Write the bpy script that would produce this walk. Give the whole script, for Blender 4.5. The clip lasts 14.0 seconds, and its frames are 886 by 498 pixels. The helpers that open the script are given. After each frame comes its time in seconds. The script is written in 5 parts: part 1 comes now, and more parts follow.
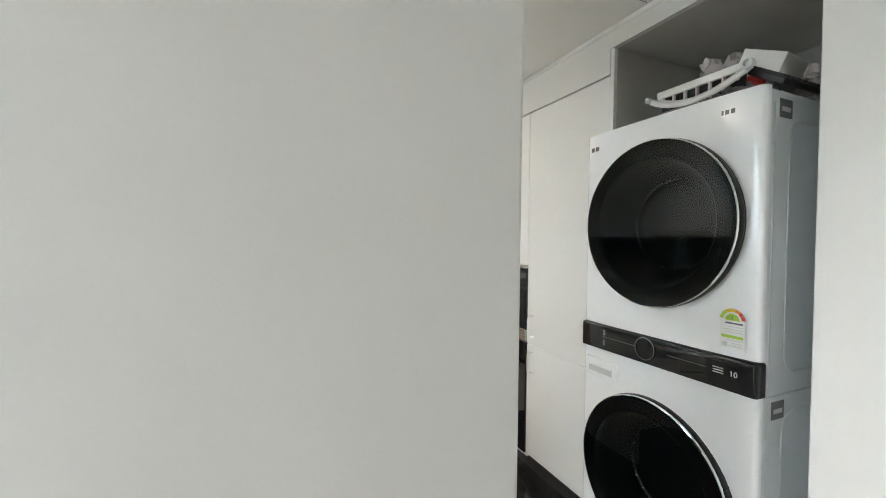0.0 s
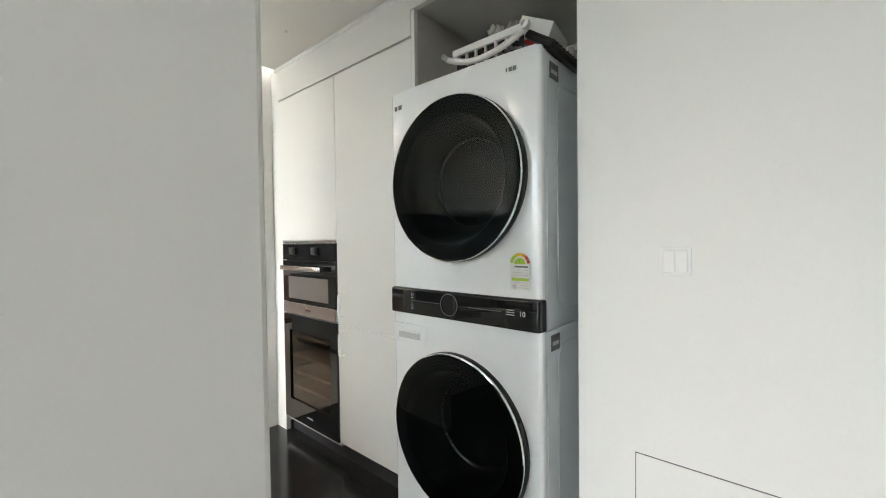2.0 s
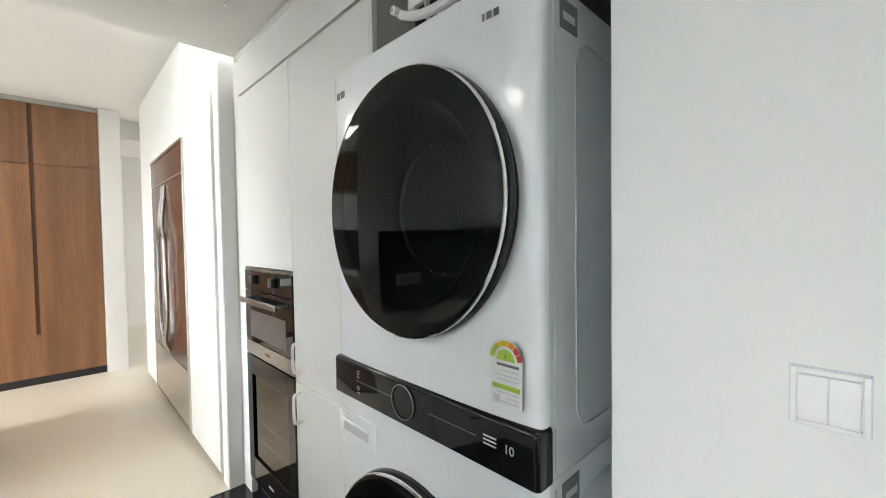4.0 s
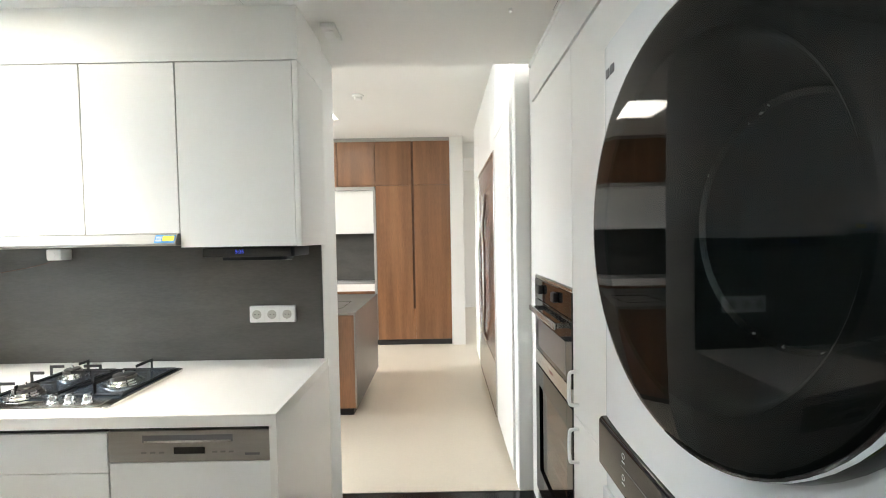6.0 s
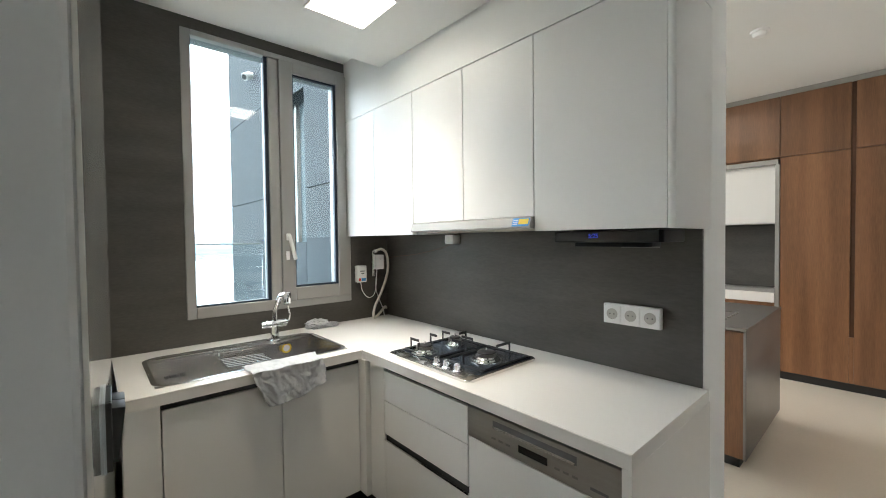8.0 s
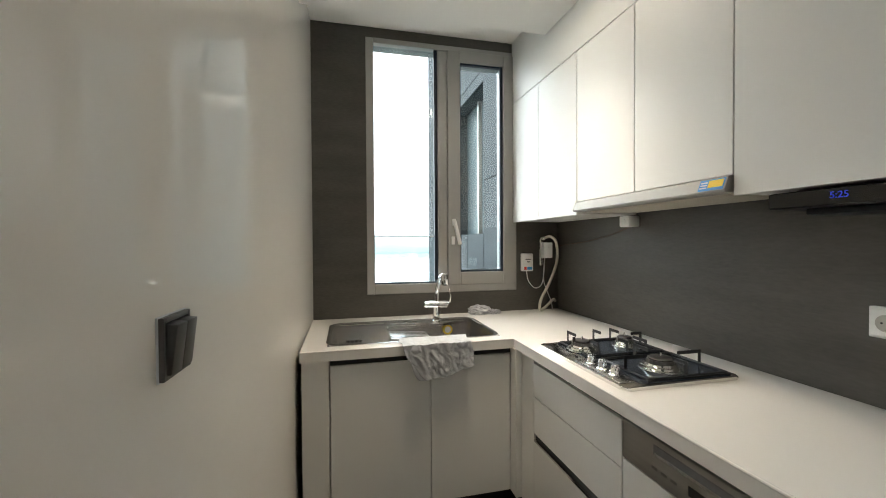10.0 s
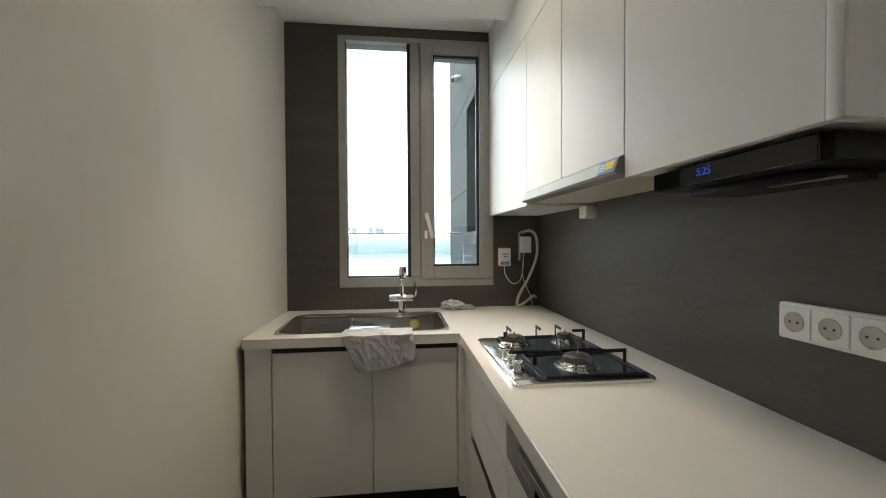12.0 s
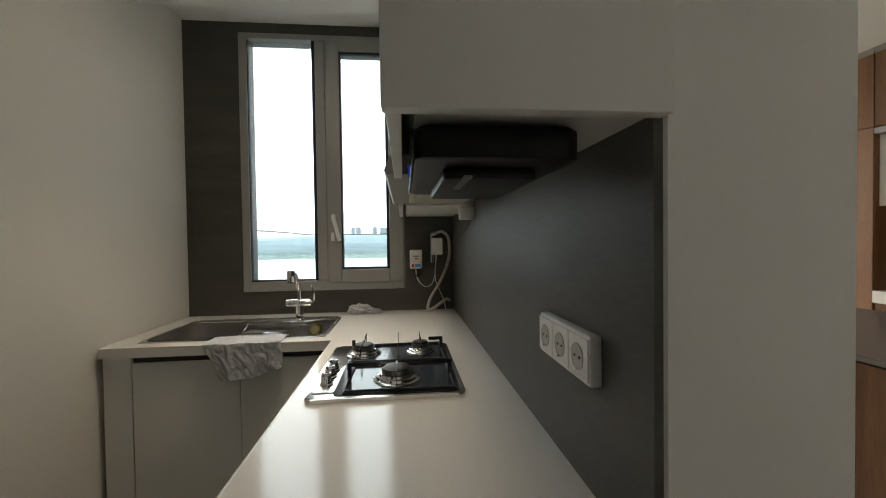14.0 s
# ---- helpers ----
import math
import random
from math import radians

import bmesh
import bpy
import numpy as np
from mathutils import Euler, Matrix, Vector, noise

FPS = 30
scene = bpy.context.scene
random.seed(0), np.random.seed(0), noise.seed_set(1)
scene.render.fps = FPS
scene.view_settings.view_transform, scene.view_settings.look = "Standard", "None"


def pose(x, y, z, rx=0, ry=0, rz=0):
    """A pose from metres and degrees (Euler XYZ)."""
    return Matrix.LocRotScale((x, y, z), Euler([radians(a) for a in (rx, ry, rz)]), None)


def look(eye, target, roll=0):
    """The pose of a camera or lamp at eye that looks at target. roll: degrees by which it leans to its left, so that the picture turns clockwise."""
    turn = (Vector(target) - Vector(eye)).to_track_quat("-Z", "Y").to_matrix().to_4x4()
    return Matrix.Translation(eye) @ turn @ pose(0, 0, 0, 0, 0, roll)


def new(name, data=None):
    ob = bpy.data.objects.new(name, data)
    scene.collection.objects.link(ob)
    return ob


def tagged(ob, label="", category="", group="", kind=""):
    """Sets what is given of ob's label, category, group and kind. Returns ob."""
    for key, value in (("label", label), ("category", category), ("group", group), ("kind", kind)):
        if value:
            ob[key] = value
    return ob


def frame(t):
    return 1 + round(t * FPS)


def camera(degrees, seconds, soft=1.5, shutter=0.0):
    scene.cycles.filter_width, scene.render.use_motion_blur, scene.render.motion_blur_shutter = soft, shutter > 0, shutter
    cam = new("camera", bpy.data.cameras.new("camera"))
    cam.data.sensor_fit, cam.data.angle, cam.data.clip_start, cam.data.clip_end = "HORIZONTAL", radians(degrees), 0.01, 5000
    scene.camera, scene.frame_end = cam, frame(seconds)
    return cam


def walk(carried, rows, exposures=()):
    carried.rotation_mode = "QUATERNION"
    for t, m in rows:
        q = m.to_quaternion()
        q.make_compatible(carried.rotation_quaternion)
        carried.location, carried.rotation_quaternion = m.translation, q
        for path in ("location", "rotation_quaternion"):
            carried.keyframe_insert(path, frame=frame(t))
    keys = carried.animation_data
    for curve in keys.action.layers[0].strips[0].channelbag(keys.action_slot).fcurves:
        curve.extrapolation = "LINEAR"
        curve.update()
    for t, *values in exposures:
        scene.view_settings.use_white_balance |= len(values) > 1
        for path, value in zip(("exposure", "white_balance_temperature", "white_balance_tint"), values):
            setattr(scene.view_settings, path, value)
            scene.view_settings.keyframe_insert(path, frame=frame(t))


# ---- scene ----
cam = camera(96.0, 14.0, soft=1.0)
PATH = [
    (0, (-1.311, -1.391, 1.421), (-0.505, 0.439, 1.377), 0.6),
    (0.5, (-1.282, -1.38, 1.422), (-0.163, 0.277, 1.357), -0.2),
    (1, (-1.271, -1.349, 1.364), (0.076, 0.128, 1.321), -0.0),
    (1.5, (-1.243, -1.334, 1.295), (0.21, 0.04, 1.26), -0.2),
    (2, (-1.155, -1.303, 1.265), (0.352, 0.011, 1.221), -0.7),
    (2.2, (-1.083, -1.297, 1.256), (0.423, 0.019, 1.213), -0.9),
    (4.3, (-0.513, -1.063, 1.438), (0.807, 0.438, 1.374), -0.8),
    (4.5, (-0.453, -1.057, 1.451), (0.788, 0.511, 1.388), -0.9),
    (5, (-0.318, -1.011, 1.49), (0.58, 0.774, 1.422), -1.1),
    (5.5, (-0.303, -0.99, 1.486), (0.129, 0.962, 1.424), -1.1),
    (6, (-0.354, -0.901, 1.48), (-0.352, 1.098, 1.42), -1.0),
    (6.5, (-0.424, -0.793, 1.475), (-0.84, 1.163, 1.421), -0.9),
    (7, (-0.491, -0.737, 1.474), (-1.285, 1.097, 1.422), -0.7),
    (7.5, (-0.51, -0.669, 1.448), (-1.676, 0.955, 1.398), -0.9),
    (8, (-0.504, -0.556, 1.429), (-2.002, 0.768, 1.381), -0.7),
    (8.5, (-0.492, -0.425, 1.392), (-2.216, 0.588, 1.357), -0.4),
    (9, (-0.504, -0.38, 1.379), (-2.359, 0.366, 1.336), -0.2),
    (9.2, (-0.521, -0.371, 1.372), (-2.403, 0.305, 1.33), -0.3),
    (11.3, (-0.549, -0.052, 1.295), (-2.532, 0.207, 1.258), -0.3),
    (11.5, (-0.534, 0.014, 1.3), (-2.52, 0.248, 1.261), -0.4),
    (12, (-0.479, 0.151, 1.302), (-2.467, 0.371, 1.265), -0.3),
    (12.5, (-0.467, 0.255, 1.293), (-2.455, 0.471, 1.256), -0.2),
    (13, (-0.493, 0.388, 1.291), (-2.481, 0.601, 1.253), -0.3),
    (13.5, (-0.497, 0.515, 1.307), (-2.485, 0.735, 1.263), -0.2),
    (14, (-0.49, 0.72, 1.313), (-2.48, 0.917, 1.272), -0.8),
]
EXPOSURES = [(0, 3.1, 6500, 9), (1.4, 3.1, 6550, 8), (2.2, 2.98, 6550, 8), (4.3, 3.05, 6300, 8), (5.5, 3.17, 6400, 8), (6.5, 2.65, 6250, 8), (7.5, 2.3, 6150, 8), (9, 2.06, 6850, 10), (11.3, 1.7, 6900, 9), (12, 1.5, 7000, 9), (14, 0.95, 7150, 10)]
walk(cam, [(t, look(eye, target, roll)) for t, eye, target, roll in PATH], EXPOSURES)

# ---- world, sun and large lights ----
SUN_UP, SUN_ROUND = radians(48), radians(150)
world = bpy.data.worlds.new("sky")
scene.world = world
world.use_nodes = True
wn = world.node_tree.nodes
sky = wn.new("ShaderNodeTexSky")
sky.sky_type, sky.sun_disc = "NISHITA", False
sky.sun_elevation, sky.sun_rotation = SUN_UP, SUN_ROUND
sky.air_density, sky.dust_density, sky.ozone_density = 1.0, 6.0, 0.6
wn["Background"].inputs["Strength"].default_value = 0.06
world.node_tree.links.new(sky.outputs["Color"], wn["Background"].inputs["Color"])

sun_lamp = new("sun", bpy.data.lights.new("sun", "SUN"))
sun_lamp.data.energy, sun_lamp.data.angle, sun_lamp.data.color = 0.5, radians(14), (1.0, 0.96, 0.9)
sun_lamp.matrix_world = look((0, 0, 0), (-math.sin(SUN_ROUND) * math.cos(SUN_UP), -math.cos(SUN_ROUND) * math.cos(SUN_UP), -math.sin(SUN_UP)))


def area(name, eye, target, width, height, watts, colour):
    lamp = new(name, bpy.data.lights.new(name, "AREA"))
    lamp.data.shape, lamp.data.size, lamp.data.size_y = "RECTANGLE", width, height
    lamp.data.energy, lamp.data.color = watts, colour
    lamp.matrix_world = look(eye, target)
    return lamp


WARM = (1.0, 0.88, 0.72)
area("panel_light_kitchen", (-2.007, 0.277, 2.395), (-2.007, 0.277, 0), 0.26, 0.26, 1.4, WARM).data.spread = radians(88)
# Unseen fill for the corridor, added at a made-up opening in its west wall.
area("corridor_fill", (-3.16, -1.27, 1.35), (0, -1.27, 1.35), 0.54, 1.9, 0.75, (1.0, 0.96, 0.90))
# Fill added out of view to brighten the living room; no such window known.
area("living_fill", (-5.35, 3.0, 1.5), (0, 3.0, 1.2), 2.6, 2.2, 1.7, (1.0, 0.98, 0.95))
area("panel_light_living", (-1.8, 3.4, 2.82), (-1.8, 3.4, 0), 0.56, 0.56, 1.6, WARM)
# Extra fill for the bright space past the column, from an invented east opening.
area("far_fill", (2.85, 6.2, 1.5), (0, 6.2, 1.4), 2.2, 2.0, 6, (1.0, 0.98, 0.95))


# ---- materials ----
def material(name, colour, rough=0.5, metal=0.0, coat=0.0, vary=0.06, scale=3.0, grain=60.0, bump=0.05, stretch=(1, 1, 1), spec=0.5, glow=0.0, per_piece=0.0):
    """A surface with cloudy variation, fine grain and a little relief."""
    m = bpy.data.materials.new(name)
    m.use_nodes = True
    n, l = m.node_tree.nodes, m.node_tree.links
    b = n["Principled BSDF"]
    tc, mp = n.new("ShaderNodeTexCoord"), n.new("ShaderNodeMapping")
    mp.inputs["Scale"].default_value = stretch
    l.new(tc.outputs["Object"], mp.inputs["Vector"])
    big, fine = n.new("ShaderNodeTexNoise"), n.new("ShaderNodeTexNoise")
    big.inputs["Scale"].default_value, big.inputs["Detail"].default_value = scale, 4
    fine.inputs["Scale"].default_value, fine.inputs["Detail"].default_value = grain, 3
    l.new(mp.outputs[0], big.inputs["Vector"]), l.new(mp.outputs[0], fine.inputs["Vector"])
    mix = n.new("ShaderNodeMix")
    mix.data_type = "FLOAT"
    mix.inputs[0].default_value = 0.4
    l.new(big.outputs["Fac"], mix.inputs[2]), l.new(fine.outputs["Fac"], mix.inputs[3])
    ramp = n.new("ShaderNodeMapRange")
    ramp.inputs["From Min"].default_value, ramp.inputs["From Max"].default_value = 0.3, 0.7
    ramp.inputs["To Min"].default_value, ramp.inputs["To Max"].default_value = 1 - vary, 1 + vary
    l.new(mix.outputs[0], ramp.inputs["Value"])
    value = ramp.outputs[0]
    if per_piece:
        info, add = n.new("ShaderNodeObjectInfo"), n.new("ShaderNodeMapRange")
        add.inputs["To Min"].default_value, add.inputs["To Max"].default_value = 1 - per_piece, 1 + per_piece
        mul = n.new("ShaderNodeMath")
        mul.operation = "MULTIPLY"
        l.new(info.outputs["Random"], add.inputs["Value"])
        l.new(value, mul.inputs[0]), l.new(add.outputs[0], mul.inputs[1])
        value = mul.outputs[0]
    tint = n.new("ShaderNodeVectorMath")
    tint.operation = "SCALE"
    tint.inputs[0].default_value = colour
    l.new(value, tint.inputs["Scale"])
    l.new(tint.outputs[0], b.inputs["Base Color"])
    rr = n.new("ShaderNodeMapRange")
    rr.inputs["To Min"].default_value, rr.inputs["To Max"].default_value = max(0.0, rough * 0.85), min(1, rough * 1.15)
    l.new(big.outputs["Fac"], rr.inputs["Value"]), l.new(rr.outputs[0], b.inputs["Roughness"])
    b.inputs["Metallic"].default_value, b.inputs["Coat Weight"].default_value = metal, coat
    b.inputs["Specular IOR Level"].default_value = spec
    if bump:
        bp = n.new("ShaderNodeBump")
        bp.inputs["Strength"].default_value, bp.inputs["Distance"].default_value = bump, 0.002
        l.new(fine.outputs["Fac"], bp.inputs["Height"]), l.new(bp.outputs[0], b.inputs["Normal"])
    if glow:
        b.inputs["Emission Color"].default_value = (*colour, 1)
        b.inputs["Emission Strength"].default_value = glow
    return m


def glass(name, colour, rough=0.0):
    m = bpy.data.materials.new(name)
    m.use_nodes = True
    b = m.node_tree.nodes["Principled BSDF"]
    b.inputs["Base Color"].default_value = (*colour, 1)
    b.inputs["Transmission Weight"].default_value, b.inputs["Roughness"].default_value, b.inputs["IOR"].default_value = 1.0, rough, 1.45
    return m


def thin_glass(name, tint):
    """One thin sheet: tinted clear glass with a mirror gloss on it."""
    m = bpy.data.materials.new(name)
    m.use_nodes = True
    n, l = m.node_tree.nodes, m.node_tree.links
    n.clear()
    clear, gloss, mix, fresnel, out = (n.new("ShaderNode" + k) for k in ("BsdfTransparent", "BsdfGlossy", "MixShader", "Fresnel", "OutputMaterial"))
    clear.inputs["Color"].default_value = (*tint, 1)
    gloss.inputs["Roughness"].default_value = 0.015
    fresnel.inputs["IOR"].default_value = 1.34
    l.new(fresnel.outputs[0], mix.inputs[0]), l.new(clear.outputs[0], mix.inputs[1]), l.new(gloss.outputs[0], mix.inputs[2])
    l.new(mix.outputs[0], out.inputs["Surface"])
    return m


def film(name, colour, cover):
    """A cloudy plastic film that lets most of what lies behind it show."""
    m = material(name, colour, 0.25, vary=0.1, scale=12, grain=60, bump=0.3)
    n, l = m.node_tree.nodes, m.node_tree.links
    clear, mix = n.new("ShaderNodeBsdfTransparent"), n.new("ShaderNodeMixShader")
    mix.inputs[0].default_value = cover
    l.new(clear.outputs[0], mix.inputs[1]), l.new(n["Principled BSDF"].outputs[0], mix.inputs[2])
    l.new(mix.outputs[0], n["Material Output"].inputs["Surface"])
    return m


SMOKED = thin_glass("smoked_glass", (0.24, 0.28, 0.29))
WHITE_WALL = material("white_wall_paint", (0.80, 0.79, 0.76), 0.75, vary=0.02, scale=1.2, grain=180, bump=0.06)
GLOSS_WALL = material("white_gloss_panel", (0.80, 0.77, 0.71), 0.04, vary=0.015, scale=1.5, grain=5, bump=0.0, spec=0.22)
CEILING = material("ceiling_paint", (0.82, 0.81, 0.78), 0.85, vary=0.02, scale=1.0, grain=150, bump=0.05)
LAMINATE = material("white_matt_laminate", (0.80, 0.79, 0.76), 0.38, vary=0.015, scale=1.5, grain=220, bump=0.02)
COUNTER = material("white_solid_surface", (0.80, 0.775, 0.735), 0.13, vary=0.015, scale=2.0, grain=300, bump=0.008)
STONE = material("grey_streaked_stone", (0.080, 0.075, 0.066), 0.5, vary=0.27, scale=3.0, grain=46, bump=0.22, stretch=(0.8, 0.8, 3.5), spec=0.35)
DARK_FLOOR = material("black_polished_stone", (0.016, 0.015, 0.016), 0.16, vary=0.35, scale=2.5, grain=90, bump=0.02)
CREAM_FLOOR = material("cream_stone_floor", (0.72, 0.65, 0.54), 0.3, vary=0.04, scale=1.4, grain=60, bump=0.015)
GREY_BOARD = material("grey_chipboard", (0.56, 0.545, 0.515), 0.7, vary=0.10, scale=4, grain=200, bump=0.1)
APPLIANCE = material("white_enamel", (0.94, 0.95, 0.96), 0.14, coat=0.15, vary=0.008, scale=2, grain=100, bump=0.0)
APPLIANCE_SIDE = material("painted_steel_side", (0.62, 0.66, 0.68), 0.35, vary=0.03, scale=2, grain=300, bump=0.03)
BLACK_GLASS = material("black_gloss_glass", (0.006, 0.007, 0.008), 0.03, vary=0.1, scale=2, grain=40, bump=0.0)
BOWL = material("dark_bowl_plastic", (0.026, 0.036, 0.038), 0.4, spec=0.15, vary=0.15, scale=6, grain=40, bump=0.0)
BLACK = material("black_plastic", (0.015, 0.015, 0.016), 0.45, vary=0.2, scale=5, grain=200, bump=0.05)
RADIO = material("black_satin_case", (0.005, 0.006, 0.008), 0.42, vary=0.2, scale=5, grain=200, bump=0.02, spec=0.2)
CAST = material("black_cast_iron", (0.012, 0.012, 0.013), 0.5, vary=0.3, scale=20, grain=300, bump=0.25)
CHROME = material("chrome", (0.85, 0.86, 0.87), 0.07, metal=1.0, vary=0.02, bump=0.0)
STEEL = material("brushed_steel", (0.60, 0.59, 0.57), 0.26, metal=1.0, vary=0.06, scale=6, grain=90, bump=0.03, stretch=(1, 14, 14))
POLISHED = material("polished_steel", (0.74, 0.73, 0.71), 0.14, metal=1.0, vary=0.04, scale=6, grain=90, bump=0.01)
HOB_DECK = material("blue_black_enamel", (0.026, 0.034, 0.046), 0.16, vary=0.1, scale=5, grain=60, bump=0.0)
DARK_STEEL = material("dark_steel_switch", (0.26, 0.25, 0.24), 0.35, metal=0.9, vary=0.06, scale=8, grain=120, bump=0.03)
PANEL_STEEL = material("brushed_grey_steel", (0.38, 0.36, 0.335), 0.34, metal=0.85, vary=0.08, scale=6, grain=110, bump=0.04, stretch=(1, 14, 14))
SWITCH_STEEL = material("dark_bronze_switch", (0.085, 0.082, 0.076), 0.38, metal=0.35, vary=0.1, scale=8, grain=120, bump=0.03)
ALU = material("grey_aluminium_frame", (0.36, 0.35, 0.33), 0.45, metal=0.2, vary=0.03, scale=4, grain=300, bump=0.03)
GASKET = material("blue_black_rubber", (0.010, 0.022, 0.040), 0.6, vary=0.1, bump=0.0)
PLASTIC = material("white_plastic", (0.84, 0.83, 0.81), 0.35, vary=0.02, scale=6, grain=100, bump=0.01)
BASIN = material("satin_sink_steel", (0.56, 0.54, 0.52), 0.24, metal=1.0, vary=0.10, scale=6, grain=120, bump=0.04)
DARK_RED = material("dark_red_print", (0.16, 0.03, 0.03), 0.5, bump=0.0)
SOCKET_WELL = material("grey_socket_well", (0.46, 0.44, 0.395), 0.5, bump=0.0)
FRIDGE = material("dark_walnut_gloss", (0.10, 0.043, 0.022), 0.18, vary=0.4, scale=1.7, grain=34, bump=0.03, stretch=(7, 7, 0.35))
HOSE = material("ivory_hose", (0.62, 0.58, 0.50), 0.45, vary=0.05, scale=10, grain=200, bump=0.05)
CLOTH = material("grey_white_cloth", (0.50, 0.51, 0.53), 0.95, vary=0.12, scale=18, grain=260, bump=0.6)
WOOD = material("walnut_veneer", (0.228, 0.108, 0.050), 0.38, vary=0.40, scale=1.7, grain=34, bump=0.08, stretch=(7, 7, 0.35), per_piece=0.12)
DARK_WOOD = material("dark_groove", (0.10, 0.043, 0.02), 0.5, vary=0.2, bump=0.0)
GRANITE = material("grey_granite", (0.055, 0.063, 0.068), 0.75, vary=0.2, scale=2.0, grain=60, bump=0.2, per_piece=0.06, spec=0.1)
TEAL_GLASS = material("teal_window_glass", (0.095, 0.125, 0.135), 0.35, spec=0.15, vary=0.1, bump=0.0)
CLEAR = glass("clear_glass", (0.57, 0.67, 0.72))
RAIL_GLASS = glass("balustrade_glass", (0.88, 0.94, 0.95))
LAMP = material("lamp_diffuser", (1.0, 0.92, 0.80), 0.5, vary=0.0, bump=0.0, glow=3.0)
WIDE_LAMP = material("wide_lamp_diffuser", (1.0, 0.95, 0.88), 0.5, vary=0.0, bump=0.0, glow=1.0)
GREEN = material("green_print", (0.42, 0.62, 0.06), 0.5, bump=0.0)
YELLOW = material("yellow_print", (0.80, 0.58, 0.03), 0.5, bump=0.0)
RED = material("red_print", (0.70, 0.06, 0.04), 0.5, bump=0.0)
BLUE = material("blue_print", (0.05, 0.28, 0.62), 0.5, bump=0.0)
ORANGE = material("orange_print", (0.85, 0.30, 0.03), 0.5, bump=0.0)
INK = material("grey_print", (0.16, 0.16, 0.17), 0.5, bump=0.0)
PALE_INK = material("pale_print", (0.62, 0.62, 0.62), 0.5, bump=0.0)
BLUE_LED = material("blue_display", (0.05, 0.10, 1.0), 0.5, vary=0.0, bump=0.0, glow=0.05)
PLASTIC_BAG = film("thin_plastic_film", (0.80, 0.76, 0.75), 0.38)
HAZE = bpy.data.materials.new("overcast_sky")
HAZE.use_nodes = True
HAZE.node_tree.nodes.clear()
glow = HAZE.node_tree.nodes.new("ShaderNodeEmission")
glow.inputs["Color"].default_value, glow.inputs["Strength"].default_value = (0.95, 0.975, 1.0, 1), 3.5
HAZE.node_tree.links.new(glow.outputs[0], HAZE.node_tree.nodes.new("ShaderNodeOutputMaterial").inputs["Surface"])
GROUND = material("hazy_ground", (0.13, 0.17, 0.155), 0.9, vary=0.2, scale=0.01, grain=0.08, bump=0.0)
# Distance haze is mixed into the pale colour of the river.
WATER = material("haze_tinted_river", (0.34, 0.39, 0.41), 0.35, vary=0.05, scale=0.01, grain=0.1, bump=0.0)
# Haze is put into the tower and hill colours and into their glow.
FAR_TOWER = material("haze_glow_tower", (0.19, 0.225, 0.25), 0.9, vary=0.05, scale=0.05, grain=0.5, bump=0.0, glow=1.1)
HAZY_HILL = material("haze_glow_hill", (0.20, 0.24, 0.265), 0.9, vary=0.05, scale=0.01, grain=0.1, bump=0.0, glow=2.0)


# ---- building helpers ----
def box(x0, x1, y0, y1, z0, z1, r=0.0, seg=1):
    bm = bmesh.new()
    bmesh.ops.create_cube(bm, size=1, matrix=Matrix.Translation(((x0 + x1) / 2, (y0 + y1) / 2, (z0 + z1) / 2)) @ Matrix.Diagonal((x1 - x0, y1 - y0, z1 - z0, 1)))
    if r:
        bmesh.ops.bevel(bm, geom=list(bm.edges), offset=r, segments=seg, affect="EDGES", profile=0.5)
    return bm


def join(*bms):
    out = bms[0]
    for other in bms[1:]:
        me = bpy.data.meshes.new("t")
        other.to_mesh(me)
        out.from_mesh(me)
        bpy.data.meshes.remove(me)
        other.free()
    return out


def turned(bm, m):
    bmesh.ops.transform(bm, matrix=m, verts=bm.verts)
    return bm


AXES = {"z": Matrix.Identity(4), "x": pose(0, 0, 0, 0, 90, 0), "-x": pose(0, 0, 0, 0, -90, 0), "y": pose(0, 0, 0, -90, 0, 0), "-y": pose(0, 0, 0, 90, 0, 0)}


def lathe(profile, centre, axis="z", seg=32):
    """A turned shape from (radius, height) pairs along an axis."""
    bm = bmesh.new()
    rings = []
    for r, h in profile:
        if r < 1e-6:
            rings.append([bm.verts.new((0, 0, h))])
        else:
            rings.append([bm.verts.new((r * math.cos(2 * math.pi * k / seg), r * math.sin(2 * math.pi * k / seg), h)) for k in range(seg)])
    for a, b in zip(rings, rings[1:]):
        for k in range(seg):
            q = [a[k % len(a)], a[(k + 1) % len(a)], b[(k + 1) % len(b)], b[k % len(b)]]
            q = [v for i, v in enumerate(q) if v not in q[:i]]
            if len(q) > 2:
                bm.faces.new(q)
    bmesh.ops.recalc_face_normals(bm, faces=bm.faces)
    return turned(bm, Matrix.Translation(centre) @ AXES[axis])


def curve_points(pts, n=8):
    """Catmull-Rom points through pts."""
    pts = [Vector(p) for p in pts]
    ext = [2 * pts[0] - pts[1], *pts, 2 * pts[-1] - pts[-2]]
    out = []
    for i in range(1, len(ext) - 2):
        p0, p1, p2, p3 = ext[i - 1:i + 3]
        for k in range(n):
            t = k / n
            out.append(0.5 * (2 * p1 + (p2 - p0) * t + (2 * p0 - 5 * p1 + 4 * p2 - p3) * t * t + (3 * p1 - p0 - 3 * p2 + p3) * t ** 3))
    return out + [pts[-1]]


